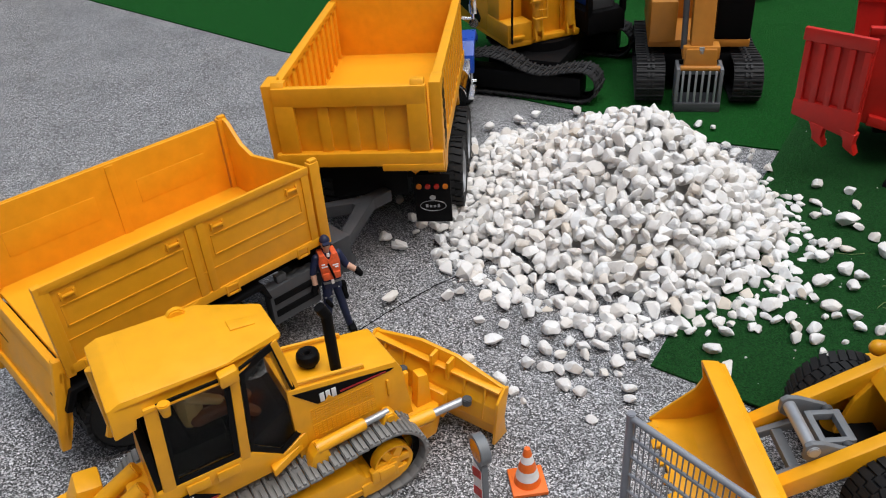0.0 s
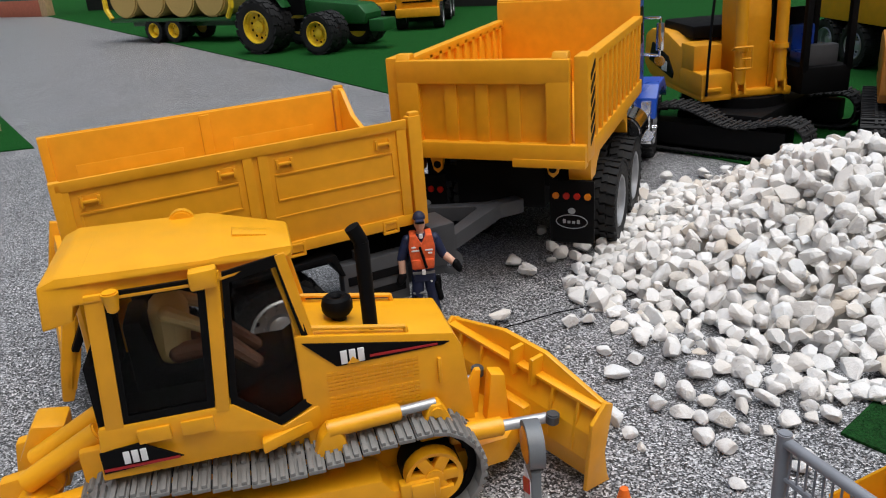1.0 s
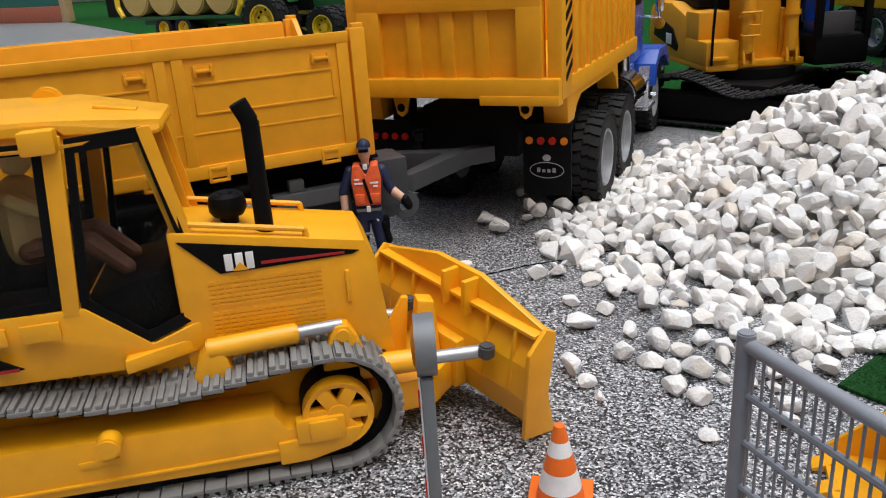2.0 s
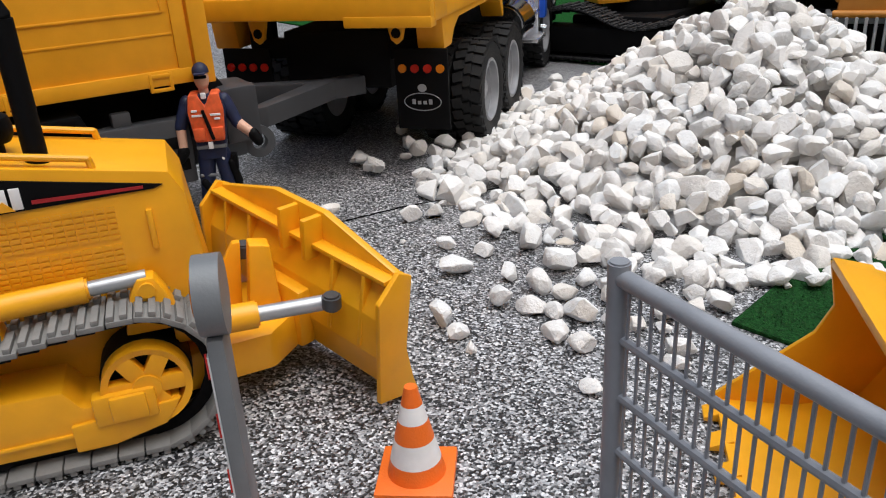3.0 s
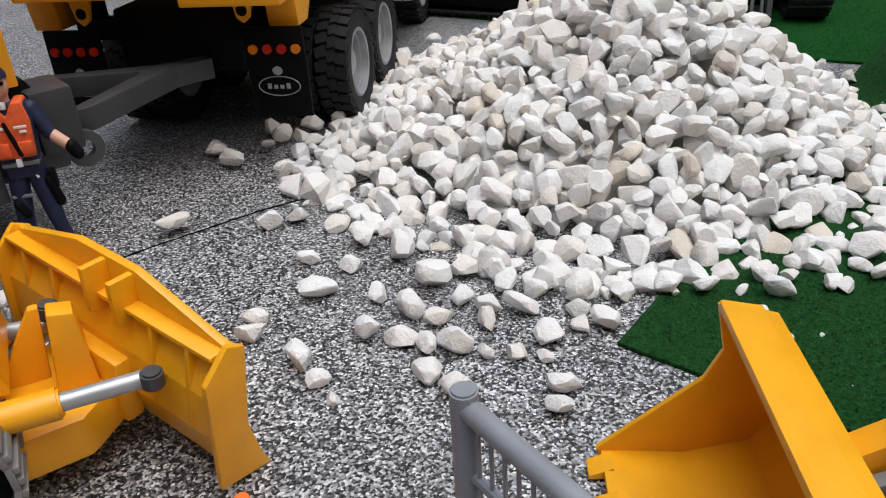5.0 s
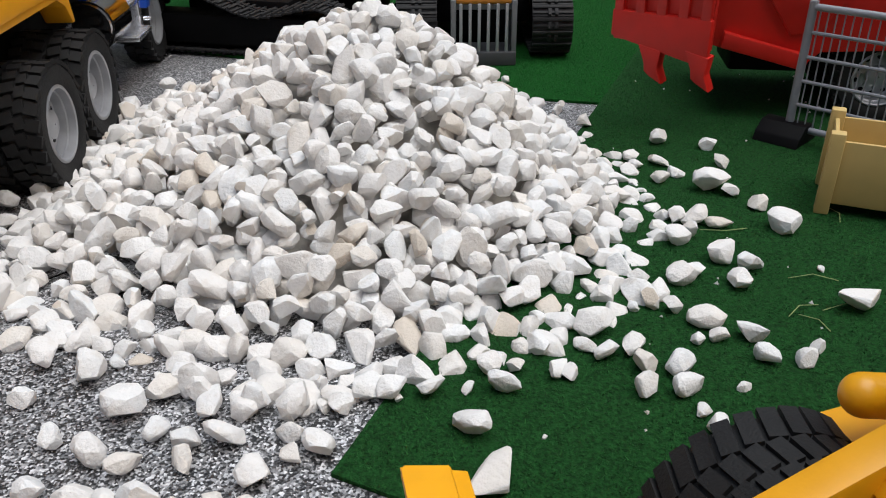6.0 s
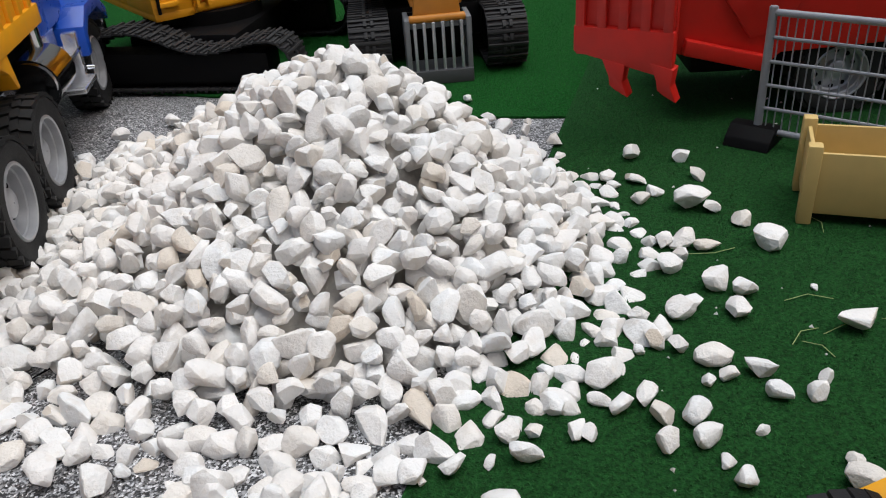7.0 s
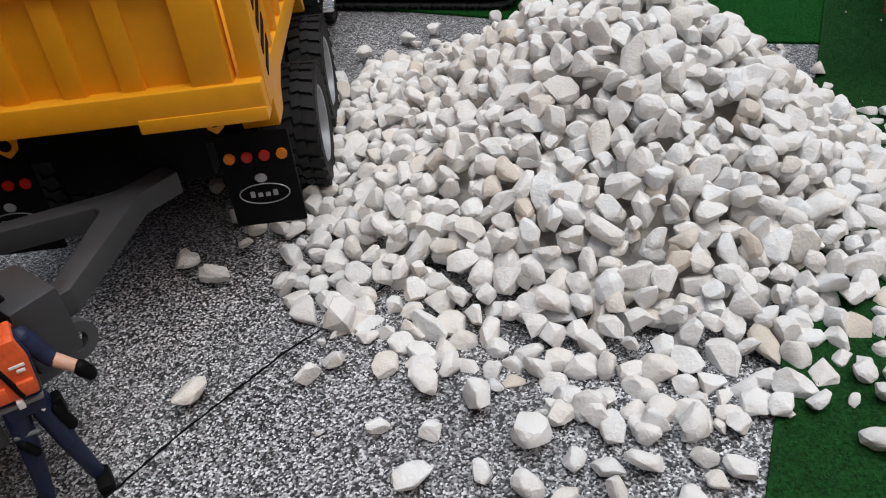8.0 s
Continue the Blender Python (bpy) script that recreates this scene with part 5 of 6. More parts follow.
# ---- excavators ----
def excavator_a():
    ex = thing("excavator", 0.185, 1.52, 0.003, -20, "ochre toy excavator with raised boom, black tracks", "toy excavator")
    for y0, y1 in ((-0.152, -0.100), (0.090, 0.142)):
        track(ex, -0.16, 0.15, y0, y1, 0.030, 0.003, TRACK_DARK, 48, 0.0, BLACK, 0.016)
        part("track_frame", box(-0.13, 0.12, y0 + 0.004, y1 - 0.008, 0.012, 0.048, 0.004), BLACK, ex)
    part("undercarriage", box(-0.07, 0.07, -0.11, 0.1, 0.03, 0.06, 0.006), BLACK, ex)
    part("slew_ring", rod((0, -0.01, 0.055), (0, -0.01, 0.076), 0.062, seg=32), BLACK, ex)
    up = new("upper_structure")
    up.parent = ex
    up.matrix_basis = pose(-0.015, 0.0, 0, 0, 0, -42)
    Y = EXC_YELLOW
    part("deck", box(-0.16, 0.062, -0.09, 0.06, 0.074, 0.084, 0.003), Y, up)
    cw = part("counterweight", prism([(-0.20, 0.10), (-0.165, 0.082), (-0.02, 0.082), (-0.02, 0.150), (-0.09, 0.168), (-0.165, 0.168), (-0.195, 0.155)], "y", -0.092, 0.085, 0.008), Y, up)
    pan = part("name_panel", prism([(-0.165, 0.112), (-0.055, 0.094), (-0.05, 0.104), (-0.075, 0.128), (-0.15, 0.145)], "y", -0.0945, -0.088, 0.001), BLACK, cw, "black name panel")
    bars(pan, "letter", -0.098, -0.072, -0.0955, 0.103, 0.120, WHITE, 3)
    part("tool_box", box(-0.03, 0.062, -0.091, -0.040, 0.082, 0.118, 0.004), Y, up)
    part("upper_box", box(-0.03, 0.025, -0.090, -0.042, 0.116, 0.158, 0.004), Y, up)
    part("step_plate", box(0.058, 0.068, -0.086, -0.058, 0.090, 0.096, 0.002), Y, up)
    part("engine_cover", box(-0.16, -0.03, -0.07, 0.07, 0.160, 0.182, 0.006), BLACK, up)
    boom = part("boom", prism([(-0.02, 0.082), (0.050, 0.082), (0.050, 0.2), (0.02, 0.42), (-0.03, 0.42), (-0.03, 0.2)], "y", -0.022, 0.024, 0.003), Y, up)
    part("boom_foot", prism([(0.024, 0.084), (0.060, 0.084), (0.052, 0.14), (0.03, 0.16), (0.024, 0.16)], "x", 0.02, 0.052, 0.003), Y, up)
    part("front_sill", box(0.045, 0.066, -0.04, 0.058, 0.078, 0.088, 0.002), Y, up)
    for y in (-0.030, 0.036):
        cyl = part("boom_cylinder", rod((0.064, y, 0.098), (0.060, y, 0.26), 0.0095, seg=18, bevel=0.002), Y, up)
        part("piston_rod", rod((0.060, y, 0.25), (0.055, y, 0.40), 0.0055), SILVER, cyl)
        part("cylinder_collar", rod((0.0635, y, 0.150), (0.0632, y, 0.157), 0.0115, seg=18), Y, cyl)
        for q in (-0.007, 0.007):
            part("cylinder_ear", prism([(0.052, 0.084), (0.074, 0.084), (0.070, 0.104), (0.058, 0.104)], "y", y + q - 0.002, y + q + 0.002, 0.001), Y, up)
    part("hand_rail", pipe([(0.068, -0.042, 0.125), (0.078, -0.042, 0.125), (0.078, -0.018, 0.125), (0.078, -0.018, 0.158), (0.078, -0.046, 0.158), (0.066, -0.046, 0.152)], 0.0017, 8), Y, up)
    part("hand_rail", pipe([(0.078, -0.018, 0.14), (0.078, -0.034, 0.14)], 0.0014, 8), Y, up)
    part("hose", pipe([(0.066, -0.084, 0.084), (0.067, -0.084, 0.13), (0.064, -0.080, 0.20), (0.05, -0.06, 0.38)], 0.0022, 8), BLACK, up)
    cab = new("cab")
    cab.parent = up
    part("cab_floor", box(-0.03, 0.085, 0.064, 0.145, 0.076, 0.118, 0.004), BLACK, cab)
    for x in (-0.025, 0.08):
        for y in (0.068, 0.141):
            part("pillar", box(x - 0.005, x + 0.005, y - 0.005, y + 0.005, 0.11, 0.235, 0.001), BLACK, cab)
    part("cab_roof", box(-0.03, 0.088, 0.06, 0.148, 0.23, 0.24, 0.004), BLACK, cab)
    part("rear_wall", box(-0.03, -0.026, 0.064, 0.145, 0.11, 0.2, 0.001), BLACK, cab)
    part("seat", box(0.0, 0.045, 0.085, 0.125, 0.116, 0.135, 0.006), BLUE, cab)
    part("seat_back", box(-0.008, 0.006, 0.085, 0.125, 0.13, 0.175, 0.005), BLUE, cab)
    part("console", box(0.05, 0.07, 0.08, 0.13, 0.116, 0.15, 0.004), DARK_GREY, cab)


excavator_a()


def excavator_b():
    ex = thing("excavator", 0.456, 1.445, 0.003, 265, "ochre toy excavator with slatted bucket lowered in front", "toy excavator")
    for y0, y1 in ((-0.104, -0.056), (0.056, 0.104)):
        track(ex, -0.15, 0.13, y0, y1, 0.034, 0.003, TRACK_DARK, 42, 0.006)
        part("track_frame", box(-0.12, 0.10, y0 + 0.006, y1 - 0.006, 0.016, 0.05, 0.004), BLACK, ex)
    part("undercarriage", box(-0.08, 0.06, -0.06, 0.06, 0.03, 0.07, 0.006), BLACK, ex)
    up = new("upper_structure")
    up.parent = ex
    part("deck", box(-0.14, 0.06, -0.085, 0.085, 0.082, 0.096, 0.003), EXC_BROWN, up)
    part("engine_house", box(-0.16, -0.06, -0.085, 0.085, 0.094, 0.16, 0.008), EXC_BROWN, up)
    part("tool_box", box(-0.06, 0.07, -0.085, -0.04, 0.094, 0.165, 0.005), EXC_BROWN, up)
    part("cab", box(-0.05, 0.06, 0.025, 0.085, 0.094, 0.22, 0.006), BLACK, up)
    part("stick", prism([(0.06, 0.36), (0.085, 0.36), (0.125, 0.12), (0.13, 0.085), (0.105, 0.085), (0.095, 0.12)], "y", -0.02, 0.016, 0.003), EXC_BROWN, up)
    part("stick_knuckle", box(0.100, 0.132, -0.032, 0.028, 0.085, 0.108, 0.004), EXC_BROWN, up)
    part("bucket_rod", rod((0.118, -0.030, 0.10), (0.098, -0.034, 0.30), 0.005), DARK_GREY, up)
    part("bucket_coupler", prism([(-0.026, 0.105), (0.022, 0.105), (0.026, 0.068), (-0.030, 0.068)], "x", 0.122, 0.136, 0.003), EXC_BROWN, up)
    part("coupler_pin", rod((0.137, -0.034, 0.073), (0.137, 0.030, 0.073), 0.0045, bevel=0.001), EXC_BROWN, up)
    part("knuckle_bolt", box(0.131, 0.136, -0.006, 0.002, 0.096, 0.108, 0.001), SILVER, up)
    bk = new("slatted_bucket")
    bk.parent = up
    part("lower_plate", box(0.10, 0.150, -0.040, 0.036, 0.000, 0.016, 0.002), DARK_GREY, bk)
    part("upper_bar", box(0.12, 0.138, -0.037, 0.033, 0.062, 0.074, 0.002), GREY, bk)
    part("rear_plate", box(0.085, 0.09, -0.038, 0.038, 0.01, 0.07, 0.001), BLACK, bk)
    for y in (-0.037, 0.033):
        part("side_plate", box(0.10, 0.146, y - 0.003, y + 0.003, 0.002, 0.074, 0.0015), GREY, bk)
    for i in range(6):
        y = -0.0285 + 0.0106 * i
        part("slat", box(0.141, 0.146, y - 0.0018, y + 0.0018, 0.012, 0.070, 0.001), SILVER, bk)


excavator_b()


# ---- red tipper ----
def red_tipper():
    rt = thing("red_tipper", 0.575, 1.085, 0.0, 49, "red toy tipper with ribbed tailgate hanging open", "toy truck")
    # local x runs from the tailgate into the body, y to its left
    gate = part("tailgate", box(-0.006, 0.0, -0.046, 0.046, 0.078, 0.205, 0.0015), RED, rt)
    for i in range(5):
        y = -0.04 + 0.02 * i
        part("gate_rib", box(-0.012, -0.004, y - 0.0045, y + 0.0045, 0.105, 0.19, 0.0018), RED, gate)
    part("gate_rail", prism([(-0.046, 0.064), (0.046, 0.082), (0.046, 0.106), (-0.046, 0.106)], "x", -0.012, -0.003, 0.002), RED, gate)
    part("gate_rail", box(-0.012, -0.003, -0.048, 0.048, 0.190, 0.208, 0.002), RED, gate)
    for y in (-0.038, 0.006):
        part("gate_foot", prism([(y - 0.010, 0.074), (y + 0.012, 0.078), (y + 0.005, 0.062), (y + 0.004, 0.054), (y - 0.002, 0.05), (y - 0.014, 0.044), (y - 0.008, 0.058)], "x", -0.013, 0.003, 0.0012), RED, gate)
    # the body stands at an angle to the opened gate
    body = new("tipper_body")
    body.parent = rt
    body.matrix_basis = pose(0.035, -0.03, 0, 0, 0, -62)
    part("bed", box(0.0, 0.30, 0.0, 0.15, 0.085, 0.092, 0.002), RED, body)
    for y in (0.0, 0.15):
        part("side_wall", prism([(0.0, 0.075), (0.05, 0.062), (0.085, 0.055), (0.10, 0.07), (0.30, 0.08), (0.30, 0.205), (-0.01, 0.205)], "y", y - 0.002, y + 0.002, 0.001), RED, body)
        part("side_panel", prism([(0.045, 0.12), (0.07, 0.085), (0.095, 0.09), (0.12, 0.13), (0.12, 0.19), (0.03, 0.19)], "y", y - 0.006, y + 0.003, 0.002), RED, body)
        part("top_rail", box(-0.01, 0.30, y - 0.006, y + 0.006, 0.2, 0.21, 0.002), RED, body)
        part("side_skirt", prism([(0.01, 0.074), (0.085, 0.055), (0.09, 0.068), (0.012, 0.088)], "y", y - 0.012, y + 0.002, 0.0015), RED, body)
    part("front_wall", box(0.296, 0.30, 0.0, 0.15, 0.086, 0.205, 0.001), RED, body)
    part("chassis", box(0.03, 0.5, 0.04, 0.11, 0.04, 0.085, 0.003), BLACK, body)
    part("cab", box(0.34, 0.44, 0.005, 0.145, 0.06, 0.2, 0.01), RED, body)
    for x in (0.16, 0.26):
        for y in (0.018, 0.132):
            w = wheel(body, 0, 0, 0, 0.042, 0.03, lugs=22)
            w.matrix_basis = pose(x, y, 0.045, 0, 0, 0 if y < 0.1 else 180)


red_tipper()


# ---- toy worker ----
def worker():
    bm = bmesh.new()
    slots = []

    def add(shape, slot):
        before = len(bm.faces)
        me = bpy.data.meshes.new("t")
        shape.to_mesh(me)
        shape.free()
        bm.from_mesh(me)
        bpy.data.meshes.remove(me)
        bm.faces.ensure_lookup_table()
        for f in bm.faces[before:]:
            f.material_index = slot

    def limb(p, q, r0, r1, slot):
        b = rod(p, q, r0, r1, seg=12)
        for c, r in ((p, r0), (q, r1)):
            t = bmesh.new()
            bmesh.ops.create_icosphere(t, subdivisions=2, radius=r)
            merge(b, t, Matrix.Translation(c))
        add(b, slot)

    for s in (-1, 1):
        hip, knee, foot = (s * 0.006, 0, 0.068), (s * 0.010, -0.001, 0.037), (s * 0.015, 0.002, 0.007)
        limb(hip, knee, 0.0070, 0.0055, 0)
        limb(knee, foot, 0.0055, 0.0044, 0)
        add(box(s * 0.017 - 0.005, s * 0.017 + 0.005, -0.013, 0.006, 0.0, 0.008, 0.003), 3)
        shoulder, elbow = (s * 0.0145, 0, 0.104), (s * 0.022, -0.002, 0.089)
        hand = (0.034, -0.008, 0.081) if s > 0 else (-0.022, -0.006, 0.073)
        limb(shoulder, elbow, 0.0055, 0.0046, 0)
        limb(elbow, hand, 0.004, 0.0034, 1)
        limb(hand, (hand[0] + s * 0.003, hand[1] - 0.001, hand[2] - 0.004), 0.0045, 0.004, 3)
    add(prism([(-0.0105, 0.066), (0.0105, 0.066), (0.0115, 0.076), (0.0155, 0.100), (0.0125, 0.110), (-0.0125, 0.110), (-0.0155, 0.100), (-0.0115, 0.076)], "y", -0.008, 0.007, 0.003), 0)
    add(prism([(-0.0115, 0.079), (0.0115, 0.079), (0.0138, 0.100), (0.0115, 0.111), (0.005, 0.111), (0.0, 0.103), (-0.005, 0.111), (-0.0115, 0.111), (-0.0138, 0.100)], "y", -0.0105, 0.009, 0.002), 2)
    for s in (-1, 1):
        add(box(s * 0.007 - 0.0045, s * 0.007 + 0.0045, -0.0125, -0.009, 0.081, 0.089, 0.0012), 2)
        add(box(s * 0.007 - 0.004, s * 0.007 + 0.004, -0.0112, -0.009, 0.0965, 0.098, 0.0004), 4)
    add(box(-0.0115, 0.0115, -0.0095, 0.0085, 0.0740, 0.0765, 0.001), 5)
    limb((-0.002, -0.0112, 0.100), (0.003, -0.0118, 0.082), 0.0013, 0.0016, 3)
    add(box(-0.0018, 0.0018, -0.0118, -0.009, 0.0745, 0.0790, 0.0005), 4)
    add(box(-0.0020, 0.0020, -0.0095, -0.006, 0.1075, 0.1115, 0.001), 4)
    for x, z in ((-0.0085, 0.1005), (0.0080, 0.0945)):
        add(box(x - 0.0022, x + 0.0022, -0.0114, -0.009, z - 0.0007, z + 0.0007, 0.0003), 4)
    limb((-0.010, -0.006, 0.050), (-0.006, -0.007, 0.044), 0.0032, 0.0028, 3)
    limb((0.013, -0.004, 0.062), (0.016, -0.002, 0.048), 0.0032, 0.0036, 3)
    limb((0.004, -0.0065, 0.073), (0.0075, -0.0065, 0.066), 0.0011, 0.0011, 4)
    limb((-0.012, -0.005, 0.055), (0.0, -0.006, 0.055), 0.0012, 0.0012, 5)
    add(box(0.0125, 0.018, -0.006, 0.003, 0.056, 0.068, 0.002), 3)
    limb((0, 0, 0.109), (0, 0, 0.114), 0.0038, 0.0038, 1)
    t = bmesh.new()
    bmesh.ops.create_uvsphere(t, u_segments=16, v_segments=12, radius=0.0066)
    t.transform(Matrix.Translation((0, -0.0010, 0.1195)) @ Matrix.Diagonal((0.88, 1, 1.1, 1)))
    add(t, 1)
    t = bmesh.new()
    bmesh.ops.create_uvsphere(t, u_segments=16, v_segments=12, radius=0.0066)
    for v in t.verts:
        v.co.z = max(v.co.z, 0)
    t.transform(Matrix.Translation((0, 0, 0.1236)))
    add(t, 0)
    add(box(-0.0042, 0.0042, -0.0118, -0.004, 0.1234, 0.1244, 0.0004), 0)
    add(box(-0.0046, 0.0046, -0.0080, -0.0045, 0.1206, 0.1224, 0.0005), 3)
    me = bpy.data.meshes.new("toy_worker")
    bm.to_mesh(me)
    bm.free()
    for m in (NAVY, SKIN, VEST, BLACK, WHITE, GREY):
        me.materials.append(m)
    finish(me)
    ob = new("toy_worker", me)
    ob.matrix_basis = pose(U * -0.060, U * 0.704, 0.001, 0, 0, 27)
    ob.scale = (U * 0.86, U * 0.92, U * 1.02)
    tagged(ob, "plastic toy worker in orange vest and navy overalls", "toy figure")


worker()


def driver():
    """A plain doll on the bulldozer's seat."""
    bm = bmesh.new()

    def limb(p, q, r0, r1, slot):
        b = rod(p, q, r0, r1, seg=10)
        for c, r in ((p, r0), (q, r1)):
            t = bmesh.new()
            bmesh.ops.create_icosphere(t, subdivisions=2, radius=r)
            merge(b, t, Matrix.Translation(c))
        me = bpy.data.meshes.new("t")
        b.to_mesh(me)
        b.free()
        before = len(bm.faces)
        bm.from_mesh(me)
        bpy.data.meshes.remove(me)
        bm.faces.ensure_lookup_table()
        for f in bm.faces[before:]:
            f.material_index = slot

    limb((-0.062, 0, 0.132), (-0.060, 0, 0.158), 0.011, 0.012, 0)
    limb((-0.058, 0, 0.176), (-0.057, 0, 0.178), 0.0075, 0.0075, 0)
    for k in (-1, 1):
        limb((-0.058, k * 0.008, 0.131), (-0.030, k * 0.011, 0.134), 0.0065, 0.0055, 1)
        limb((-0.030, k * 0.011, 0.134), (-0.014, k * 0.012, 0.118), 0.0055, 0.0045, 1)
        limb((-0.060, k * 0.014, 0.160), (-0.040, k * 0.018, 0.150), 0.005, 0.004, 0)
    me = bpy.data.meshes.new("toy_driver")
    bm.to_mesh(me)
    bm.free()
    me.materials.append(BEIGE)
    me.materials.append(material("doll_trousers", (0.16, 0.07, 0.035), 0.6))
    finish(me)
    ob = new("toy_driver", me)
    ob.matrix_basis = pose(U * -0.0597, U * 0.4734, U * 0.004, 0, 0, 36)
    ob.scale = (U, U, U)
    tagged(ob, "plain beige toy driver seated inside the bulldozer cab", "toy figure")


driver()


# ---- farm machines at the back ----
def tractor():
    tr = thing("tractor", -1.29, 2.66, 0.003, -8, "green toy tractor with yellow wheel rims", "toy tractor")
    part("bonnet", prism([(-0.02, 0.09), (0.24, 0.085), (0.25, 0.12), (0.22, 0.15), (-0.02, 0.17)], "y", -0.05, 0.05, 0.008), TRACTOR_GREEN, tr)
    part("cab", prism([(-0.15, 0.12), (0.0, 0.12), (-0.01, 0.28), (-0.14, 0.28)], "y", -0.07, 0.07, 0.006), BLACK, tr)
    part("roof", box(-0.16, 0.01, -0.078, 0.078, 0.278, 0.295, 0.006), TRACTOR_GREEN, tr)
    part("front_weight", box(0.25, 0.31, -0.04, 0.04, 0.06, 0.10, 0.006), TRACTOR_GREEN, tr)
    part("chassis", box(-0.15, 0.25, -0.03, 0.03, 0.06, 0.1, 0.004), BLACK, tr)
    for s in (-1, 1):
        for k in (0.09, 0.145):
            w = wheel(tr, 0, 0, 0, 0.092, 0.05, WHEEL_YELLOW, lugs=18)
            w.matrix_basis = pose(-0.14, s * k, 0.092, 0, 0, 0 if s < 0 else 180)
            w = wheel(tr, 0, 0, 0, 0.068, 0.042, WHEEL_YELLOW, lugs=18)
            w.matrix_basis = pose(0.12, s * k, 0.068, 0, 0, 0 if s < 0 else 180)
        part("fender", prism([(-0.24, 0.15), (-0.2, 0.195), (-0.08, 0.195), (-0.05, 0.15), (-0.08, 0.185), (-0.2, 0.185)], "y", s * 0.09 - 0.03, s * 0.09 + 0.03, 0.002), TRACTOR_GREEN, tr)


tractor()


def bale_wagon():
    bw = thing("bale_wagon", -2.12, 2.98, 0.003, -8, "green toy hay wagon with yellow end frames", "toy trailer")
    part("deck", box(-0.36, 0.36, -0.1, 0.1, 0.085, 0.1, 0.004), TRACTOR_GREEN, bw)
    part("chassis", box(-0.3, 0.55, -0.03, 0.03, 0.06, 0.085, 0.004), TRACTOR_GREEN, bw)
    for x in (-0.1, 0.02):
        for s in (-1, 1):
            w = wheel(bw, 0, 0, 0, 0.05, 0.04, WHEEL_YELLOW, lugs=18)
            w.matrix_basis = pose(x, s * 0.08, 0.05, 0, 0, 0 if s < 0 else 180)
    for x in (-0.37, 0.37):
        for s in (-1, 1):
            part("end_post", pipe([(x * 0.93, s * 0.1, 0.1), (x, s * 0.1, 0.14), (x, s * 0.1, 0.33)], 0.011, 8), WHEEL_YELLOW, bw)
        part("end_bar", rod((x, -0.1, 0.32), (x, 0.1, 0.32), 0.01), WHEEL_YELLOW, bw)
        part("end_bar", rod((x, -0.1, 0.2), (x, 0.1, 0.2), 0.01), WHEEL_YELLOW, bw)
    for i in range(4):
        c = math.cos(radians(-8)), math.sin(radians(-8))
        x = -0.255 + 0.17 * i
        solo("hay_bale", rod((0, -0.1, 0), (0, 0.1, 0), 0.084, seg=28, bevel=0.006), STRAW, -2.12 + x * c[0], 2.98 + x * c[1], 0.003 + 0.185, -8, "round golden straw bale lying on the wagon", "hay bale", "bales on the wagon")


bale_wagon()


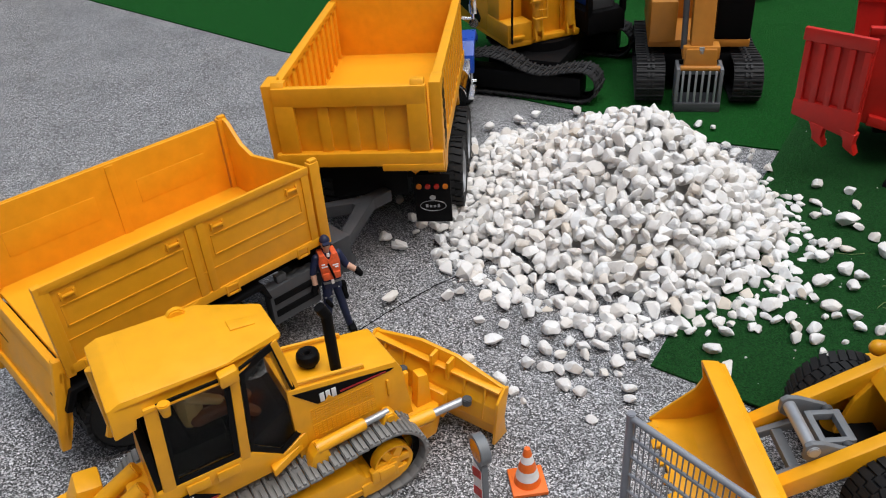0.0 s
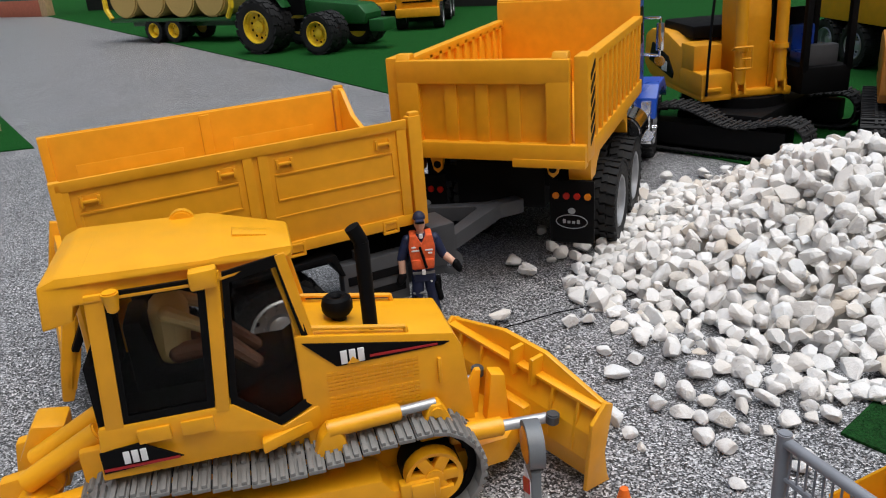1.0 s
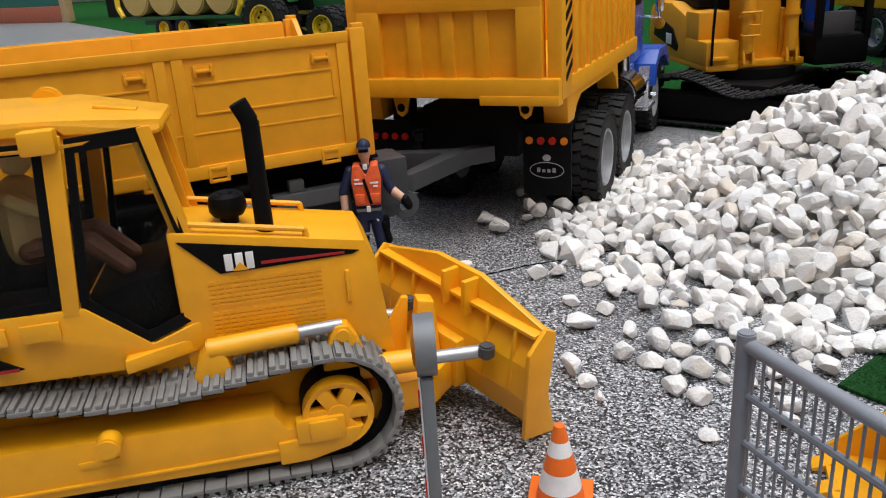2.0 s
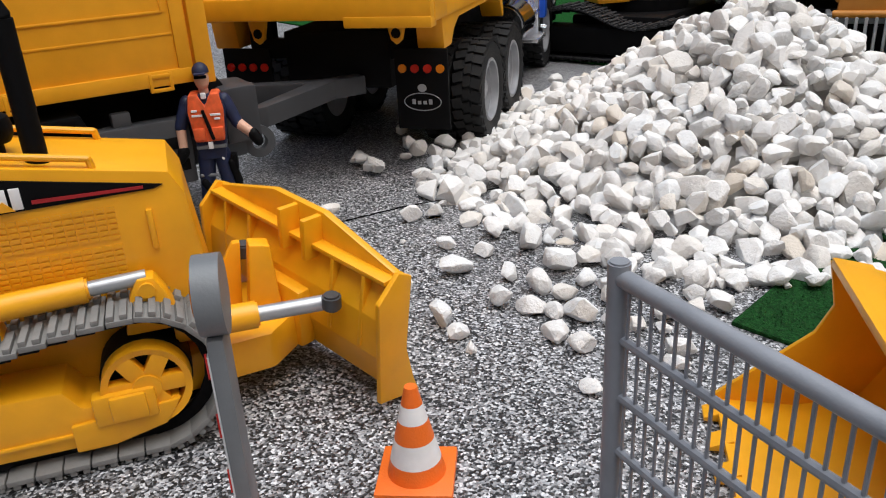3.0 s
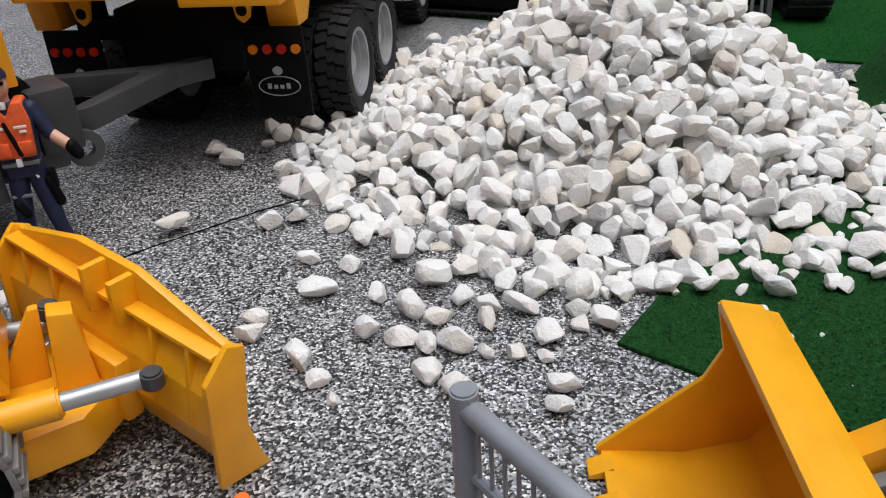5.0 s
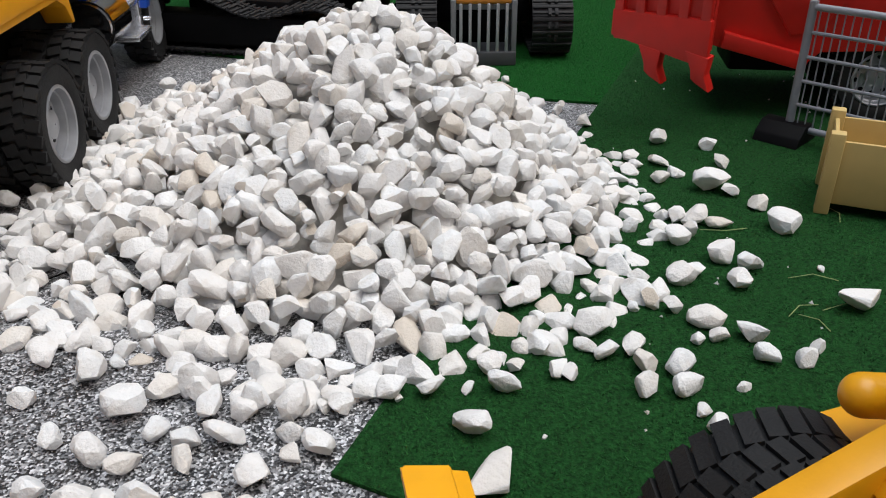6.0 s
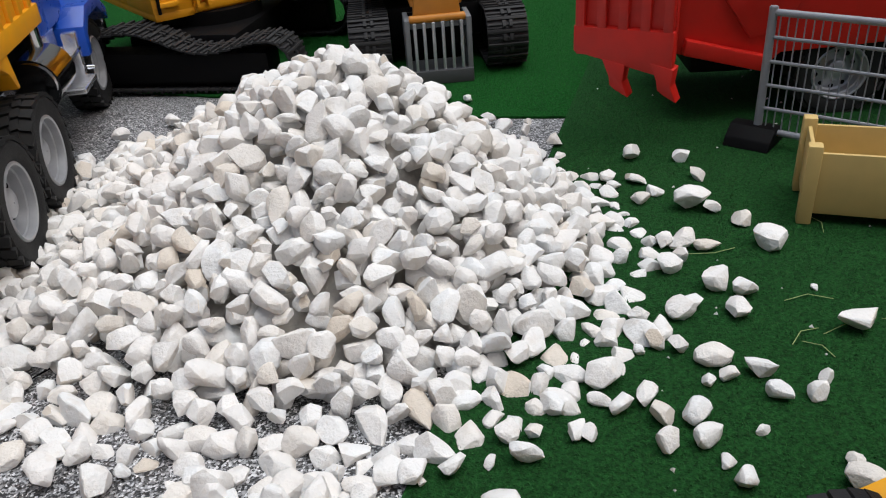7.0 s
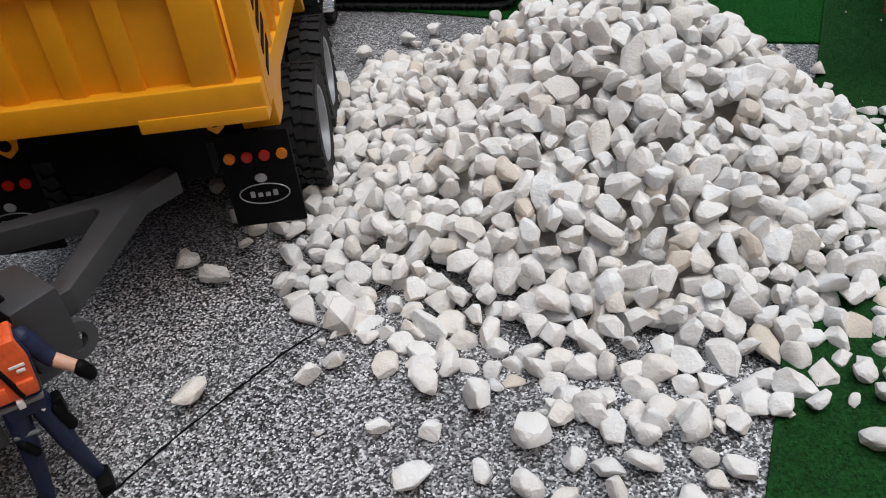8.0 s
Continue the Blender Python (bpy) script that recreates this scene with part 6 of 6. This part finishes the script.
def parked_truck(x, y, turn, label):
    t = thing("toy_truck", x, y, 0.003, turn, label, "toy truck")
    cab = part("cab", prism([(-0.1, 0.07), (0.06, 0.07), (0.065, 0.16), (0.045, 0.26), (-0.1, 0.27)], "y", -0.085, 0.085, 0.008), YELLOW, t)
    part("windscreen", prism([(0.062, 0.17), (0.066, 0.17), (0.05, 0.25), (0.046, 0.25)], "y", -0.072, 0.072, 0.001), BLACK, cab)
    part("radiator", box(0.06, 0.067, -0.06, 0.06, 0.105, 0.15, 0.003), BLACK, cab)
    for z in (0.115, 0.128, 0.141):
        part("radiator_bar", box(0.066, 0.070, -0.06, 0.06, z - 0.003, z + 0.003, 0.001), YELLOW, cab)
    part("bumper", box(0.05, 0.078, -0.088, 0.088, 0.05, 0.085, 0.006), YELLOW, t)
    part("load_bed", box(-0.5, -0.12, -0.09, 0.09, 0.1, 0.24, 0.006), YELLOW, t)
    part("chassis", box(-0.5, 0.04, -0.04, 0.04, 0.05, 0.1, 0.004), BLACK, t)
    for xx in (0.0, -0.3, -0.41):
        for s in (-1, 1):
            w = wheel(t, 0, 0, 0, 0.05, 0.04, lugs=20)
            w.matrix_basis = pose(xx, s * 0.075, 0.05, 0, 0, 0 if s < 0 else 180)


parked_truck(-1.1, 3.15, -75, "yellow toy lorry parked on the green carpet")
parked_truck(-1.42, 3.45, -75, "yellow toy lorry parked further back")
parked_truck(0.62, 1.95, -60, "yellow toy lorry parked behind the excavators")


def pallet(x, y, z):
    p = thing("pallet", x, y, z, 20, "small pale wooden toy pallet in a stack", "pallet", "stacked pallets")
    for i in range(5):
        part("deck_board", box(-0.04, 0.04, -0.034 + 0.0155 * i, -0.024 + 0.0155 * i, 0.012, 0.015, 0.0006), WOOD, p)
    for yy in (-0.03, 0.0, 0.03):
        part("bearer", box(-0.04, 0.04, yy - 0.005, yy + 0.005, 0.003, 0.012, 0.0006), WOOD, p)
        part("foot_board", box(-0.04, 0.04, yy - 0.006, yy + 0.006, 0.0, 0.003, 0.0005), WOOD, p)


for k in range(4):
    pallet(-1.45, 1.36, 0.003 + 0.0152 * k)


# ---- back buildings ----
def barn():
    b = thing("toy_barn", -5.0, 4.55, 0.0, -8, "toy barn with green and brick-red wall beside dark doorway", "toy building")
    # near-black boards: the shade inside the barn is put into their colour
    dark = material("painted_interior_shade", (0.02, 0.02, 0.022), 0.8)
    green = material("sea_green_board", (0.02, 0.16, 0.13), 0.6)
    brick = material("brick_red_board", (0.4, 0.12, 0.07), 0.7)
    part("upper_wall", box(-1.6, 0.45, -0.02, 0.02, 0.11, 1.3, 0.004), green, b)
    part("lower_wall", box(-1.6, 0.45, -0.03, 0.02, 0.0, 0.11, 0.004), brick, b)
    part("door_post", box(0.45, 0.52, -0.03, 0.03, 0.0, 1.3, 0.004), WOOD, b)
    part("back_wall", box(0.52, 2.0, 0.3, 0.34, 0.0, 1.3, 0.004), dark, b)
    part("door_post", box(1.55, 1.63, -0.03, 0.03, 0.0, 1.3, 0.004), WOOD, b)
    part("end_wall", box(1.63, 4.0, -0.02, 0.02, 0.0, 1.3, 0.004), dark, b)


barn()
